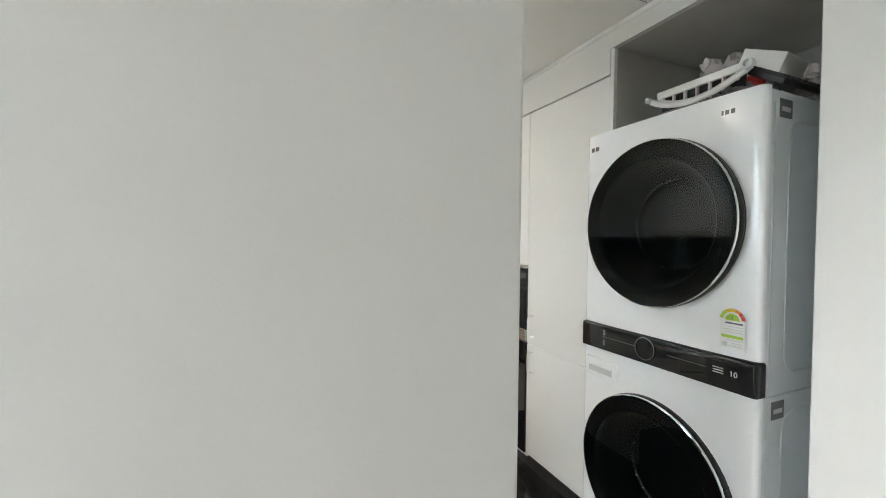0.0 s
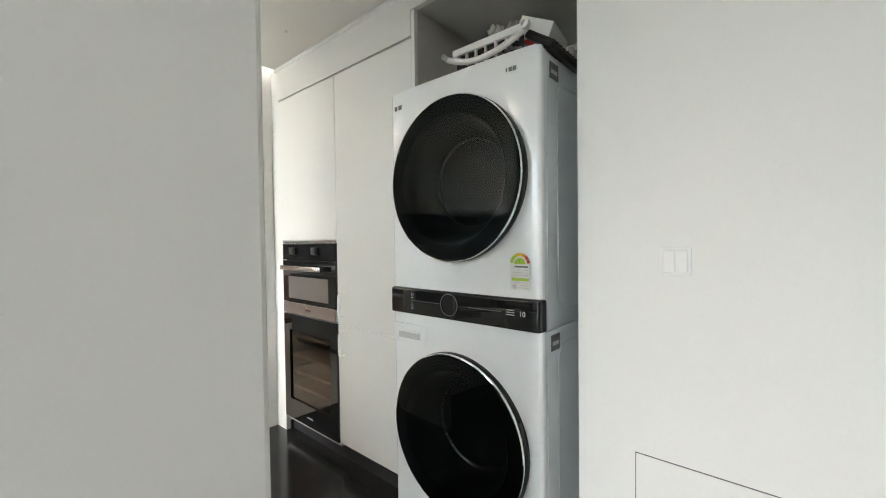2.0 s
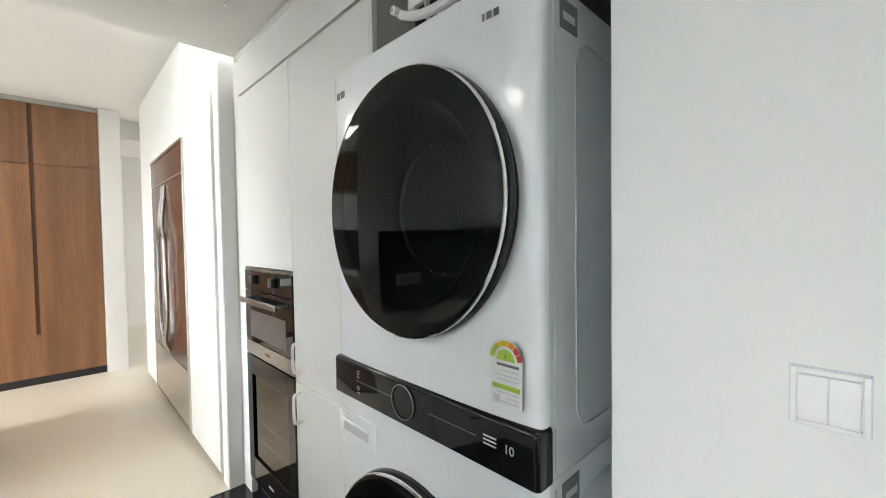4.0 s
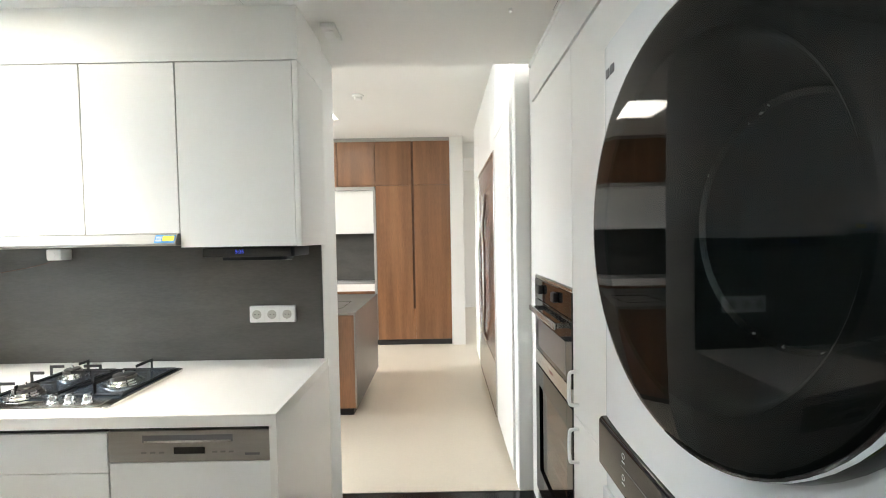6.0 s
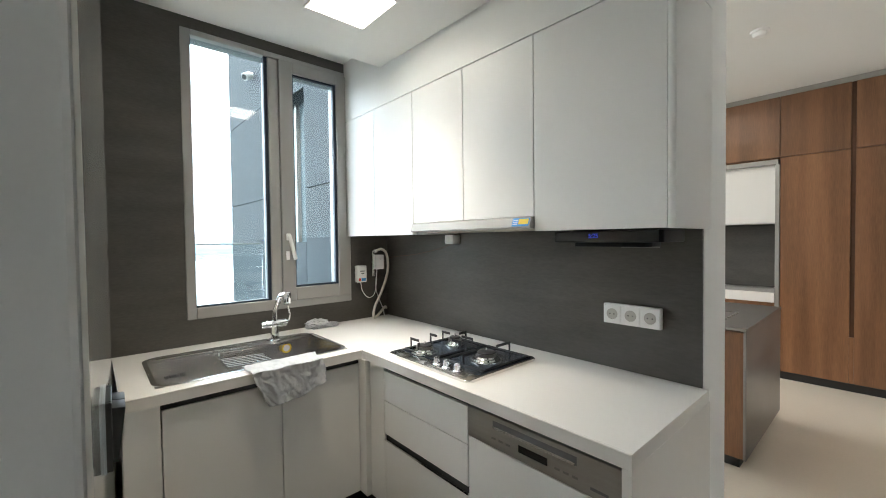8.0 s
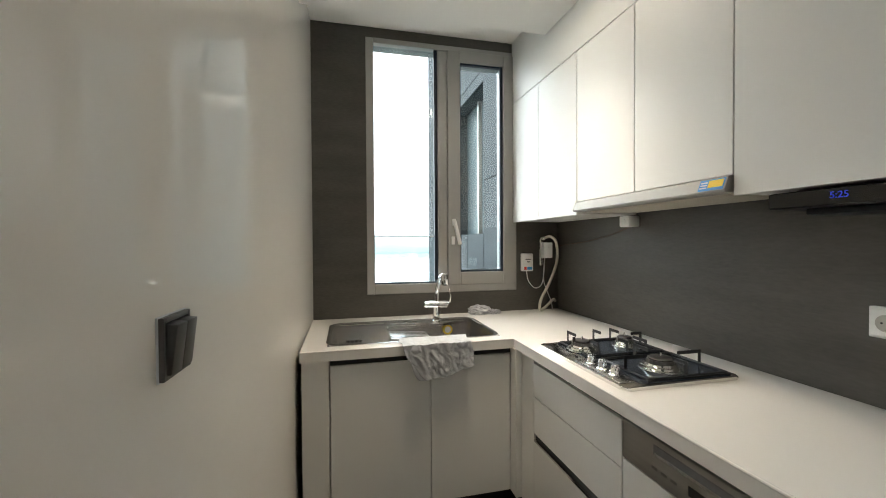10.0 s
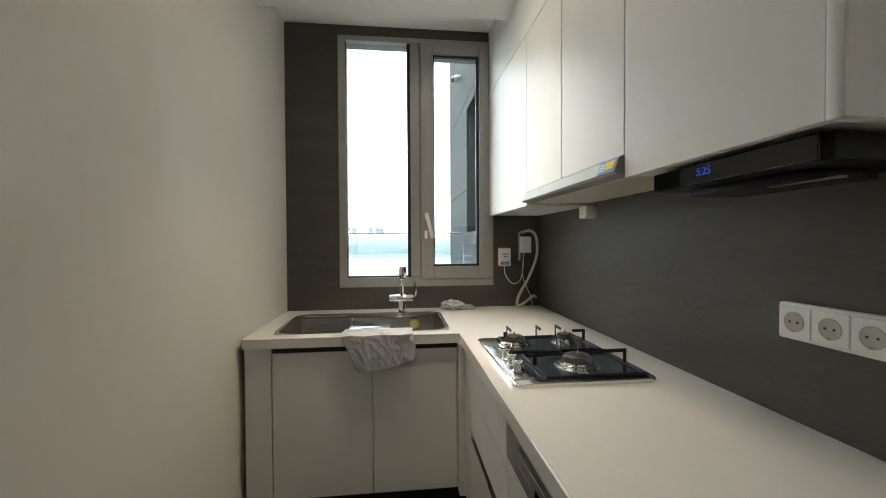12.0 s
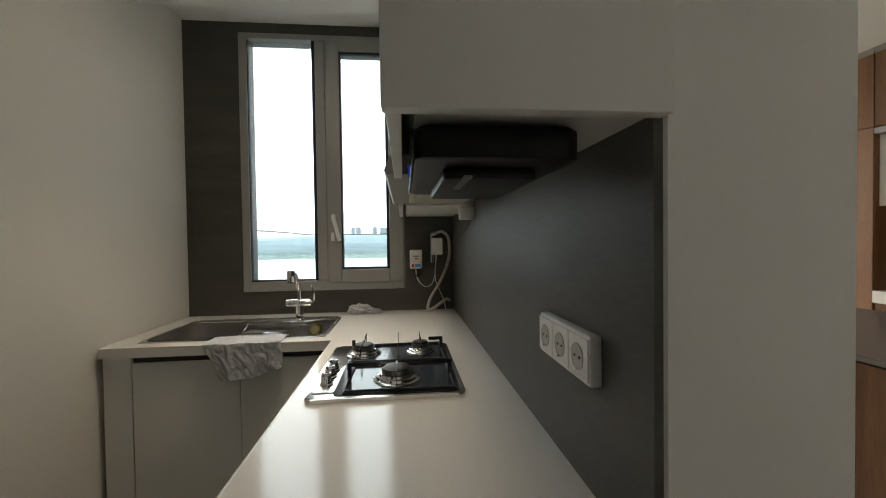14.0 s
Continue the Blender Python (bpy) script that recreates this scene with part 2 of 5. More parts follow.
def tube(pts, r, seg=10, smooth=8, closed_ends=True):
    line = curve_points(pts, smooth) if smooth else [Vector(p) for p in pts]
    bm = bmesh.new()
    rings, side = [], None
    for i, p in enumerate(line):
        d = (line[min(i + 1, len(line) - 1)] - line[max(i - 1, 0)]).normalized()
        if side is None:
            side = d.orthogonal().normalized()
        side = (side - d * side.dot(d)).normalized()
        up = d.cross(side)
        rings.append([bm.verts.new(p + r * (math.cos(a) * side + math.sin(a) * up)) for a in [2 * math.pi * k / seg for k in range(seg)]])
    for a, b in zip(rings, rings[1:]):
        for k in range(seg):
            bm.faces.new((a[k], a[(k + 1) % seg], b[(k + 1) % seg], b[k]))
    if closed_ends:
        bm.faces.new(list(reversed(rings[0]))), bm.faces.new(rings[-1])
    return bm


def prism(outline, z0, z1, r=0.0):
    """An upright solid over a plan outline, anticlockwise."""
    bm = bmesh.new()
    low = [bm.verts.new((x, y, z0)) for x, y in outline]
    top = [bm.verts.new((x, y, z1)) for x, y in outline]
    bm.faces.new(list(reversed(low))), bm.faces.new(top)
    n = len(outline)
    for k in range(n):
        bm.faces.new((low[k], low[(k + 1) % n], top[(k + 1) % n], top[k]))
    if r:
        bmesh.ops.bevel(bm, geom=list(bm.edges), offset=r, segments=2, affect="EDGES", profile=0.5)
    return bm


def rounded(cx, cy, w, h, r, seg=5):
    """Outline of a rounded rectangle."""
    out = []
    for sx, sy, a0 in ((1, 1, 0), (-1, 1, 90), (-1, -1, 180), (1, -1, 270)):
        for k in range(seg + 1):
            a = radians(a0 + 90 * k / seg)
            out.append((cx + sx * (w / 2 - r) + r * math.cos(a), cy + sy * (h / 2 - r) + r * math.sin(a)))
    return out


def origin(ob):
    p = Vector((0, 0, 0))
    while ob:
        p += ob.location
        ob = ob.parent
    return p


def mesh_of(name, bm, mat, base, smooth):
    bmesh.ops.translate(bm, vec=-base, verts=bm.verts)
    me = bpy.data.meshes.new(name)
    bm.to_mesh(me)
    bm.free()
    me.materials.append(mat)
    if smooth:
        me.polygons.foreach_set("use_smooth", [True] * len(me.polygons))
        me.set_sharp_from_angle(angle=radians(35))
    return me


def thing(name, base, label, category, group=""):
    ob = new(name)
    ob.location = base
    ob.empty_display_size = 0.1
    return tagged(ob, label, category, group)


def part(name, bm, mat, parent, label="", smooth=True):
    """Links a bmesh, given in world places, as one mesh under a thing or a part."""
    base = origin(parent)
    ob = new(name, mesh_of(name, bm, mat, base, smooth))
    ob.parent = parent
    return tagged(ob, label)


def bored(ob, centre, radius, depth):
    """Bores a round hole along x into a mesh."""
    cutter = new("bore", mesh_of("bore", lathe([(0, -depth), (radius, -depth), (radius, depth), (0, depth)], centre, "x", 72), BLACK, Vector((0, 0, 0)), False))
    cut = ob.modifiers.new("bore", "BOOLEAN")
    cut.object, cut.solver = cutter, "EXACT"
    bpy.context.view_layer.update()
    me = bpy.data.meshes.new_from_object(ob.evaluated_get(bpy.context.evaluated_depsgraph_get()))
    ob.modifiers.clear()
    ob.data = me
    bpy.data.objects.remove(cutter)


def single(name, bm, mat, base, label, category, group="", smooth=True):
    ob = new(name, mesh_of(name, bm, mat, Vector(base), smooth))
    ob.location = base
    return tagged(ob, label, category, group)


def setting(name, bm, mat, label, category, smooth=False):
    return tagged(new(name, mesh_of(name, bm, mat, Vector((0, 0, 0)), smooth)), label, category, kind="structure")


def lettering(name, words, size, m, mat, parent, label="", thick=0.0008):
    cu = bpy.data.curves.new(name, "FONT")
    cu.body, cu.size, cu.extrude, cu.align_x, cu.align_y = words, size, thick, "CENTER", "CENTER"
    tmp = new(name, cu)
    bpy.context.view_layer.update()
    me = bpy.data.meshes.new_from_object(tmp.evaluated_get(bpy.context.evaluated_depsgraph_get()))
    bpy.data.objects.remove(tmp)
    me.materials.append(mat)
    me.transform(Matrix.Translation(-origin(parent)) @ m)
    ob = new(name, me)
    ob.parent = parent
    return tagged(ob, label)


def facing(x, y, z, way):
    """A pose in which flat work drawn in x and y stands upright and faces -x, +x or -y."""
    return {"-x": pose(x, y, z, 90, 0, -90), "-y": pose(x, y, z, 90, 0, 0), "+x": pose(x, y, z, 90, 0, 90)}[way]


# ---- the large structure ----
CEIL = 2.41
setting("floor_kitchen", box(-3.15, 1.1, -3.0, 1.372, -0.12, 0), DARK_FLOOR, "black polished stone kitchen floor", "floor")
setting("floor_living", box(-5.6, 3.0, 1.372, 9.2, -0.12, 0.004), CREAM_FLOOR, "pale cream stone floor of the living room", "floor")
setting("ceiling_kitchen", join(box(-2.45, 1.1, -3.0, 1.29, CEIL, 2.62), box(-3.15, -2.45, -3.0, -0.894, CEIL, 2.62), box(-3.15, -2.45, -0.894, 1.29, 2.57, 2.72)), CEILING, "white painted ceiling with a raised strip by the window", "ceiling")
setting("ceiling_living", box(-5.6, 3.0, 1.29, 9.2, 2.84, 3.0), CEILING, "white painted living room ceiling", "ceiling")
setting("wall_south", prism([(-0.964, -0.894), (-0.862, -0.562), (-2.90, -0.497), (-3.15, -0.497), (-3.15, -0.894)], 0, 2.62, 0.006), WHITE_WALL, "white painted wall between corridor and kitchen", "wall")
setting("wall_panel", prism([(-0.866, -0.5618), (-0.866, -0.5585), (-2.878, -0.4955), (-2.878, -0.497)], 0, 2.57), GLOSS_WALL, "glossy white wall panel beside the sink counter", "wall panel")
WY0, WY1, WZ0, WZ1 = -0.197, 0.730, 1.033, 2.512
OY0, OY1, OZ1 = WY0 - 0.12, WY1 + 0.12, WZ1 + 0.14
setting("wall_west", join(box(-3.15, -2.892, -0.894, OY0, 0, 2.72), box(-3.15, -2.892, OY1, 1.29, 0, 2.72), box(-3.15, -2.892, OY0, OY1, 0, WZ0), box(-3.15, -2.892, OY0, OY1, OZ1, 2.72)), WHITE_WALL, "outer wall with the kitchen window", "wall")
setting("stone_cladding", join(box(-2.892, -2.88, -0.497, WY0, 0.88, 2.57), box(-2.892, -2.88, WY1, 1.02, 0.88, 2.57), box(-2.892, -2.88, WY0, WY1, 0.88, WZ0), box(-2.892, -2.88, WY0, WY1, WZ1, 2.57)), STONE, "dark grey streaked stone round the window", "wall cladding")
setting("wall_north", box(-3.15, -0.937, 1.03, 1.29, 0, 2.84, 0.004), WHITE_WALL, "white painted wall behind the cooktop counter", "wall")
setting("backsplash", box(-2.88, -0.940, 1.018, 1.03, 0.90, 1.50), STONE, "dark grey streaked stone backsplash", "backsplash")
setting("wall_east", box(0.12, 1.1, -3.0, -0.776, 0, 2.62, 0.004), WHITE_WALL, "white painted corridor wall with switch and hatch", "wall")
setting("wall_corridor_south", box(-3.15, 1.1, -3.15, -3.0, 0, 2.62), WHITE_WALL, "white painted corridor end wall", "wall")
# The west opening is added only to hold the corridor fill.
setting("wall_corridor_west", join(box(-3.3, -3.15, -3.15, -1.55, 0, 2.62), box(-3.3, -3.15, -0.99, -0.894, 0, 2.62), box(-3.3, -3.15, -1.55, -0.99, 0, 0.38), box(-3.3, -3.15, -1.55, -0.99, 2.32, 2.62)), WHITE_WALL, "white painted corridor wall with an added opening", "wall")
setting("niche_lining", join(box(0.95, 0.97, -0.782, 0.0, 0, 2.31), box(0.162, 0.97, -0.782, 0.0, 2.314, 2.334), box(0.16, 0.95, -0.018, 0.0, 0, 2.31)), GREY_BOARD, "grey board lining of the laundry niche", "niche")
setting("fascia", join(box(0.134, 0.16, -0.782, 0.0, 2.31, CEIL), box(0.134, 0.16, 0.0, 1.252, 2.1935, CEIL), box(0.15, 0.18, 1.252, 1.372, 0, CEIL)), LAMINATE, "white filler panel above the tall cabinets", "fascia")
setting("cornice", box(0.128, 0.15, -0.782, 1.29, 2.385, CEIL, 0.004), CEILING, "narrow white cornice", "cornice")
setting("pillar", box(0.066, 0.30, 1.372, 1.47, 0, 2.84, 0.006), WHITE_WALL, "white painted door pillar", "pillar")
setting("wall_behind_cabinets", box(0.97, 1.1, -0.782, 1.47, 0, 2.62), WHITE_WALL, "white wall behind the tall cabinets", "wall")
# living room shell
# East opening is made up to take the far fill lamp.
setting("wall_living_east", join(box(2.9, 3.0, 1.29, 5.1, 0, 2.84), box(2.9, 3.0, 7.3, 9.2, 0, 2.84), box(2.9, 3.0, 5.1, 7.3, 0, 0.5), box(2.9, 3.0, 5.1, 7.3, 2.5, 2.84)), WHITE_WALL, "white living room wall", "wall")
setting("wall_living_north", box(-5.6, 3.0, 9.1, 9.2, 0, 2.84), WHITE_WALL, "white far wall", "wall")
setting("wall_living_south", join(box(-5.6, -3.15, 1.15, 1.29, 0, 2.84), box(0.3, 3.0, 1.372, 1.47, 0, 2.84)), WHITE_WALL, "white living room wall", "wall")
# Unseen wide opening, added for the living room fill lamp.
setting("wall_living_west", join(box(-5.6, -5.45, 1.29, 1.6, 0, 2.84), box(-5.6, -5.45, 4.4, 9.2, 0, 2.84), box(-5.6, -5.45, 1.6, 4.4, 0, 0.3), box(-5.6, -5.45, 1.6, 4.4, 2.6, 2.84)), WHITE_WALL, "white living room wall with an added wide opening", "wall")
setting("column", box(-0.238, -0.058, 4.52, 4.9, 0, 2.84, 0.005), WHITE_WALL, "white painted column beside the wooden cabinets", "column")
setting("wall_behind_wood", box(-5.45, -0.238, 5.15, 5.3, 0, 2.84), WHITE_WALL, "white wall behind the wooden cabinets", "wall")

setting("soffit", join(box(-2.88, -0.917, 0.702, 1.03, 2.194, CEIL), box(-2.88, -2.45, 0.702, 1.03, CEIL, 2.57)), LAMINATE, "white filler above the wall cabinets", "soffit")


# ---- window ----
window = tagged(new("window_1"), "grey aluminium kitchen window with a tilting sash", "window", kind="structure")
window.location = (-2.92, 0.26, WZ0)


def ring_frame(y0, y1, z0, z1, side, top, bottom, x0, x1, r=0.003, side2=None):
    side2 = side if side2 is None else side2
    return join(box(x0, x1, y0, y0 + side, z0, z1, r), box(x0, x1, y1 - side2, y1, z0, z1, r), box(x0, x1, y0 + side, y1 - side2, z1 - top, z1, r), box(x0, x1, y0 + side, y1 - side2, z0, z0 + bottom, r))


part("window_frame", join(ring_frame(WY0, WY1, WZ0, WZ1, 0.043, 0.030, 0.058, -3.0, -2.876, side2=0.006), box(-3.0, -2.876, 0.224, 0.281, WZ0 + 0.06, WZ1 - 0.034, 0.003)), ALU, window)
sash = part("sash", ring_frame(0.282, 0.724, 1.076, 2.486, 0.079, 0.068, 0.078, -2.985, -2.866, 0.004, side2=0.085), ALU, window)
part("pane", box(-2.924, -2.912, -0.158, 0.224, 1.09, 2.50), CLEAR, window, "clear fixed glass pane", smooth=False).visible_shadow = False
part("pane", box(-2.912, -2.900, 0.362, 0.640, 1.155, 2.424), CLEAR, sash, "clear glass pane", smooth=False).visible_shadow = False
part("gasket", ring_frame(-0.161, 0.227, 1.086, 2.503, 0.010, 0.020, 0.014, -2.912, -2.888, 0.0, side2=0.022), GASKET, window)
part("gasket", ring_frame(0.360, 0.642, 1.152, 2.426, 0.008, 0.018, 0.014, -2.900, -2.878, 0.0, side2=0.020), GASKET, sash)
handle = part("window_handle", box(-2.868, -2.852, 0.306, 0.330, 1.435, 1.475, 0.004, 2), PLASTIC, window, "white lever handle turned aside")
part("lever", turned(box(-0.012, 0.004, -0.011, 0.011, -0.135, 0.012, 0.005, 2), pose(-2.842, 0.320, 1.452, 14, 0, 0)), PLASTIC, handle)
part("keep", box(-2.867, -2.858, 0.303, 0.322, 1.32, 1.37, 0.002), PLASTIC, window)


# ---- ceiling fittings ----
def panel_light(x, y, z, size, label, lit):
    lamp = thing("ceiling_light", (x, y, z), label, "light", "square ceiling lights")
    h = size / 2
    part("frame", join(box(x - h - 0.008, x + h + 0.008, y - h - 0.008, y - h, z - 0.004, z - 0.001), box(x - h - 0.008, x + h + 0.008, y + h, y + h + 0.008, z - 0.004, z - 0.001),
                       box(x - h - 0.008, x - h, y - h, y + h, z - 0.004, z - 0.001), box(x + h, x + h + 0.008, y - h, y + h, z - 0.004, z - 0.001)), CEILING, lamp)
    part("diffuser", box(x - h, x + h, y - h, y + h, z - 0.003, z - 0.0005), lit, lamp, "glowing white diffuser")


panel_light(-2.007, 0.277, CEIL, 0.27, "square white panel light set flush in the kitchen ceiling", LAMP)
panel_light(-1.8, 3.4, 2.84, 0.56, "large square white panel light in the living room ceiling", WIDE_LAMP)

hatch = thing("ceiling_hatch", (-0.5, 0.4, CEIL), "white painted hatch panel flush in the kitchen ceiling", "hatch")
part("gap", box(-1.123, 0.121, -0.203, 0.778, CEIL - 0.0015, CEIL - 0.0005), INK, hatch, "thin dark shadow gap", smooth=False)
part("panel", box(-1.120, 0.118, -0.200, 0.775, CEIL - 0.004, CEIL - 0.001), CEILING, hatch, smooth=False)
part("catch", lathe([(0, -0.012), (0.006, -0.012), (0.008, -0.006), (0.008, 0)], (-0.06, 0.755, CEIL - 0.004), "z", 16), CHROME, hatch)

smoke = thing("smoke_detector", (-1.133, 2.935, 2.84), "round white smoke detector on the living room ceiling", "smoke detector")
part("base", lathe([(0, 0), (0.055, 0), (0.055, -0.012), (0.05, -0.016), (0, -0.016)], (-1.133, 2.935, 2.84), "z", 28), PLASTIC, smoke)
part("sensor_head", lathe([(0.042, -0.016), (0.038, -0.034), (0.03, -0.042), (0, -0.044)], (-1.133, 2.935, 2.84), "z", 28), PLASTIC, smoke)
sens = thing("ceiling_sensor", (-0.83, 0.90, CEIL), "small white rectangular sensor on the kitchen ceiling", "sensor")
part("housing", box(-0.865, -0.80, 0.84, 0.97, CEIL - 0.022, CEIL, 0.004, 2), PLASTIC, sens)
part("lens_cover", box(-0.853, -0.812, 0.865, 0.93, CEIL - 0.026, CEIL - 0.022, 0.0015), PLASTIC, sens)


# ---- wall cabinets ----
def door_panel(cab, name, x0, x1, y, z0, z1, label=""):
    return part(name, box(x0 + 0.0018, x1 - 0.0018, y, y + 0.018, z0, z1, 0.0012), LAMINATE, cab, label)


def wall_cabinet(seams, z0, end=None):
    x0, x1 = seams[0], seams[-1]
    cab = thing("wall_cabinet", ((x0 + x1) / 2, 0.87, z0), "white matt handleless wall cabinet above the cooktop counter", "cabinet", "wall cabinets")
    part("body", box(x0 + 0.001, x1 - 0.001, 0.736, 1.0175, z0 + 0.004, 2.19), LAMINATE, cab)
    for a, b in zip(seams, seams[1:]):
        door_panel(cab, "door", a, b, 0.702, z0, 2.19)
    if end:
        part("end_panel", box(x1, end, 0.698, 1.029, z0 - 0.002, 2.192, 0.004, 2), LAMINATE, cab)


wall_cabinet([-2.878, -2.53, -2.157], 1.456)
wall_cabinet([-2.157, -1.786, -1.406], 1.514)
wall_cabinet([-1.406, -0.940], 1.456, -0.916)

hood = thing("range_hood", (-1.78, 0.85, 1.456), "slim grey pull-out range hood under the wall cabinet", "range hood")
part("housing", box(-2.150, -1.413, 0.735, 1.0, 1.474, 1.514), ALU, hood)
rail = bmesh.new()
for x in (-2.152, -1.411):
    for y, z in ((0.702, 1.512), (0.692, 1.509), (0.678, 1.474), (0.684, 1.467), (0.735, 1.467), (0.735, 1.512)):
        rail.verts.new((x, y, z))
rail.verts.ensure_lookup_table()
rail.faces.new([rail.verts[k] for k in range(6)]), rail.faces.new([rail.verts[k] for k in range(11, 5, -1)])
for k in range(6):
    rail.faces.new([rail.verts[i] for i in (k, k + 6, (k + 1) % 6 + 6, (k + 1) % 6)])
bmesh.ops.recalc_face_normals(rail, faces=rail.faces)
part("front_rail", rail, ALU, hood, "grey metal front rail", smooth=False)
part("filter", box(-2.12, -1.45, 0.745, 0.97, 1.467, 1.474), HOSE, hood, "beige mesh grease filter")
for k in range(22):
    part("filter_slat", box(-2.11, -1.46, 0.752 + k * 0.0098, 0.756 + k * 0.0098, 1.463, 1.467), HOSE, hood)
tilt = pose(-1.455, 0.6846, 1.4915, 68.2, 0, 0)
sticker = part("sticker", turned(box(-0.04, 0.04, -0.017, 0.017, 0.0004, 0.0010), tilt), BLUE, hood, "blue and yellow product sticker", smooth=False)
part("print", turned(box(-0.010, 0.036, -0.009, 0.013, 0.0010, 0.0015), tilt), YELLOW, sticker, smooth=False)
for k in range(3):
    part("print_bar", turned(box(-0.036, -0.014, -0.010 + k * 0.008, -0.006 + k * 0.008, 0.0010, 0.0015), tilt), PALE_INK, sticker, smooth=False)

radio = thing("kitchen_radio", (-1.155, 0.86, 1.405), "black under-cabinet radio with a blue clock display", "radio")
part("case", prism([(-1.345, 0.745), (-1.325, 0.735), (-0.985, 0.735), (-0.965, 0.745), (-0.965, 0.925), (-0.985, 0.945), (-1.325, 0.945), (-1.345, 0.925)], 1.412, 1.452, 0.004), RADIO, radio)
part("front", box(-1.335, -0.975, 0.7315, 0.735, 1.414, 1.450, 0.001), BLACK_GLASS, radio, "glossy black front")
part("underside", prism([(-1.28, 0.775), (-1.03, 0.775), (-1.02, 0.80), (-1.03, 0.905), (-1.28, 0.905)], 1.396, 1.412, 0.004), RADIO, radio)
lettering("clock_digits", "5:25", 0.021, facing(-1.185, 0.7308, 1.434, "-y"), BLUE_LED, radio, "blue glowing clock digits")
part("speaker_strip", box(-1.12, -1.0, 0.80, 0.81, 1.394, 1.397), DARK_STEEL, radio)
part("bracket", box(-1.30, -1.00, 0.80, 0.92, 1.450, 1.4585), RADIO, radio)

# ---- sockets, switches and cables ----
sock = thing("triple_socket", (-1.174, 1.018, 1.125), "white plastic triple wall socket on the stone backsplash", "socket")
part("frame", box(-1.283, -1.065, 0.998, 1.0175, 1.086, 1.165, 0.003, 2), PLASTIC, sock)
for k in range(3):
    cx = -1.246 + k * 0.072
    unit = part("socket", box(cx - 0.034, cx + 0.034, 0.9945, 0.998, 1.092, 1.159, 0.001), PLASTIC, sock)
    part("well", lathe([(0.0, 0.0005), (0.0195, 0.0005), (0.0195, 0.0012), (0.0215, 0.0014), (0.0215, 0)], (cx, 0.9945, 1.125), "-y", 28), SOCKET_WELL, unit, "grey round socket well")
    for s in (-1, 1):
        part("pin_hole", lathe([(0, 0.0014), (0.0026, 0.0014), (0.0026, 0)], (cx + s * 0.0085, 0.9945, 1.125), "-y", 12), BLACK, unit)
    part("earth_clip", box(cx - 0.003, cx + 0.003, 0.991, 0.9945, 1.104, 1.1075), CHROME, unit)

plug = thing("plug_socket", (-2.168, 1.018, 1.435), "small white plug box under the range hood", "socket")
part("box", box(-2.203, -2.133, 0.958, 1.0175, 1.402, 1.454, 0.006, 2), PLASTIC, plug)
part("button", lathe([(0, 0.003), (0.010, 0.003), (0.012, 0)], (-2.168, 0.958, 1.428), "-y", 18), PLASTIC, plug)
single("thin_cable", tube([(-2.19, 1.010, 1.405), (-2.32, 1.012, 1.372), (-2.55, 1.013, 1.335), (-2.78, 1.012, 1.315), (-2.855, 0.99, 1.30)], 0.0018, 6), DARK_WOOD, (-2.5, 1.012, 1.35), "thin brown cable along the stone backsplash", "cable")

det = thing("gas_detector", (-2.88, 0.792, 1.205), "white gas detector box with a printed label by the window", "gas detector")
part("case", box(-2.8795, -2.842, 0.756, 0.828, 1.150, 1.262, 0.007, 3), PLASTIC, det)
part("label", box(-2.842, -2.8412, 0.766, 0.820, 1.195, 1.252), PLASTIC, det, smooth=False)
part("print_bar", box(-2.8412, -2.8406, 0.775, 0.812, 1.222, 1.228), INK, det, smooth=False)
part("print_bar", box(-2.8412, -2.8406, 0.785, 0.806, 1.206, 1.213), INK, det, smooth=False)
part("red_lamp", box(-2.842, -2.8405, 0.766, 0.782, 1.160, 1.178), RED, det)
part("blue_lamp", box(-2.842, -2.8405, 0.786, 0.818, 1.160, 1.178), BLUE, det)
valve = thing("gas_valve", (-2.88, 0.915, 1.275), "white gas shut-off valve with a steel pipe on the stone wall", "gas valve")
part("pipe", tube([(-2.86, 0.888, 1.335), (-2.86, 0.888, 1.185)], 0.011, 12, 0), STEEL, valve)
part("case", box(-2.862, -2.815, 0.885, 0.948, 1.232, 1.330, 0.006, 2), PLASTIC, valve)
part("knob", lathe([(0, 0.006), (0.009, 0.006), (0.011, 0)], (-2.815, 0.922, 1.305), "x", 16), PLASTIC, valve)
part("elbow", tube([(-2.86, 0.888, 1.33), (-2.858, 0.890, 1.352), (-2.85, 0.91, 1.358)], 0.013, 12), STEEL, valve)
single("gas_hose", tube([(-2.852, 0.905, 1.357), (-2.845, 0.95, 1.366), (-2.838, 0.985, 1.325), (-2.832, 0.985, 1.21), (-2.832, 0.935, 1.08), (-2.825, 0.872, 0.975), (-2.812, 0.858, 0.9135), (-2.822, 0.90, 0.925), (-2.845, 0.965, 0.965), (-2.868, 0.992, 0.955)], 0.0088, 12), HOSE, (-2.83, 0.93, 0.90), "thick ivory gas hose curving down to the counter", "hose")
single("sensor_cable", tube([(-2.86, 0.79, 1.15), (-2.855, 0.80, 1.09), (-2.85, 0.84, 1.045), (-2.85, 0.885, 1.06), (-2.853, 0.905, 1.13), (-2.853, 0.912, 1.232)], 0.003, 8), PLASTIC, (-2.855, 0.85, 1.05), "thin white sensor cable hanging in a loop", "cable")
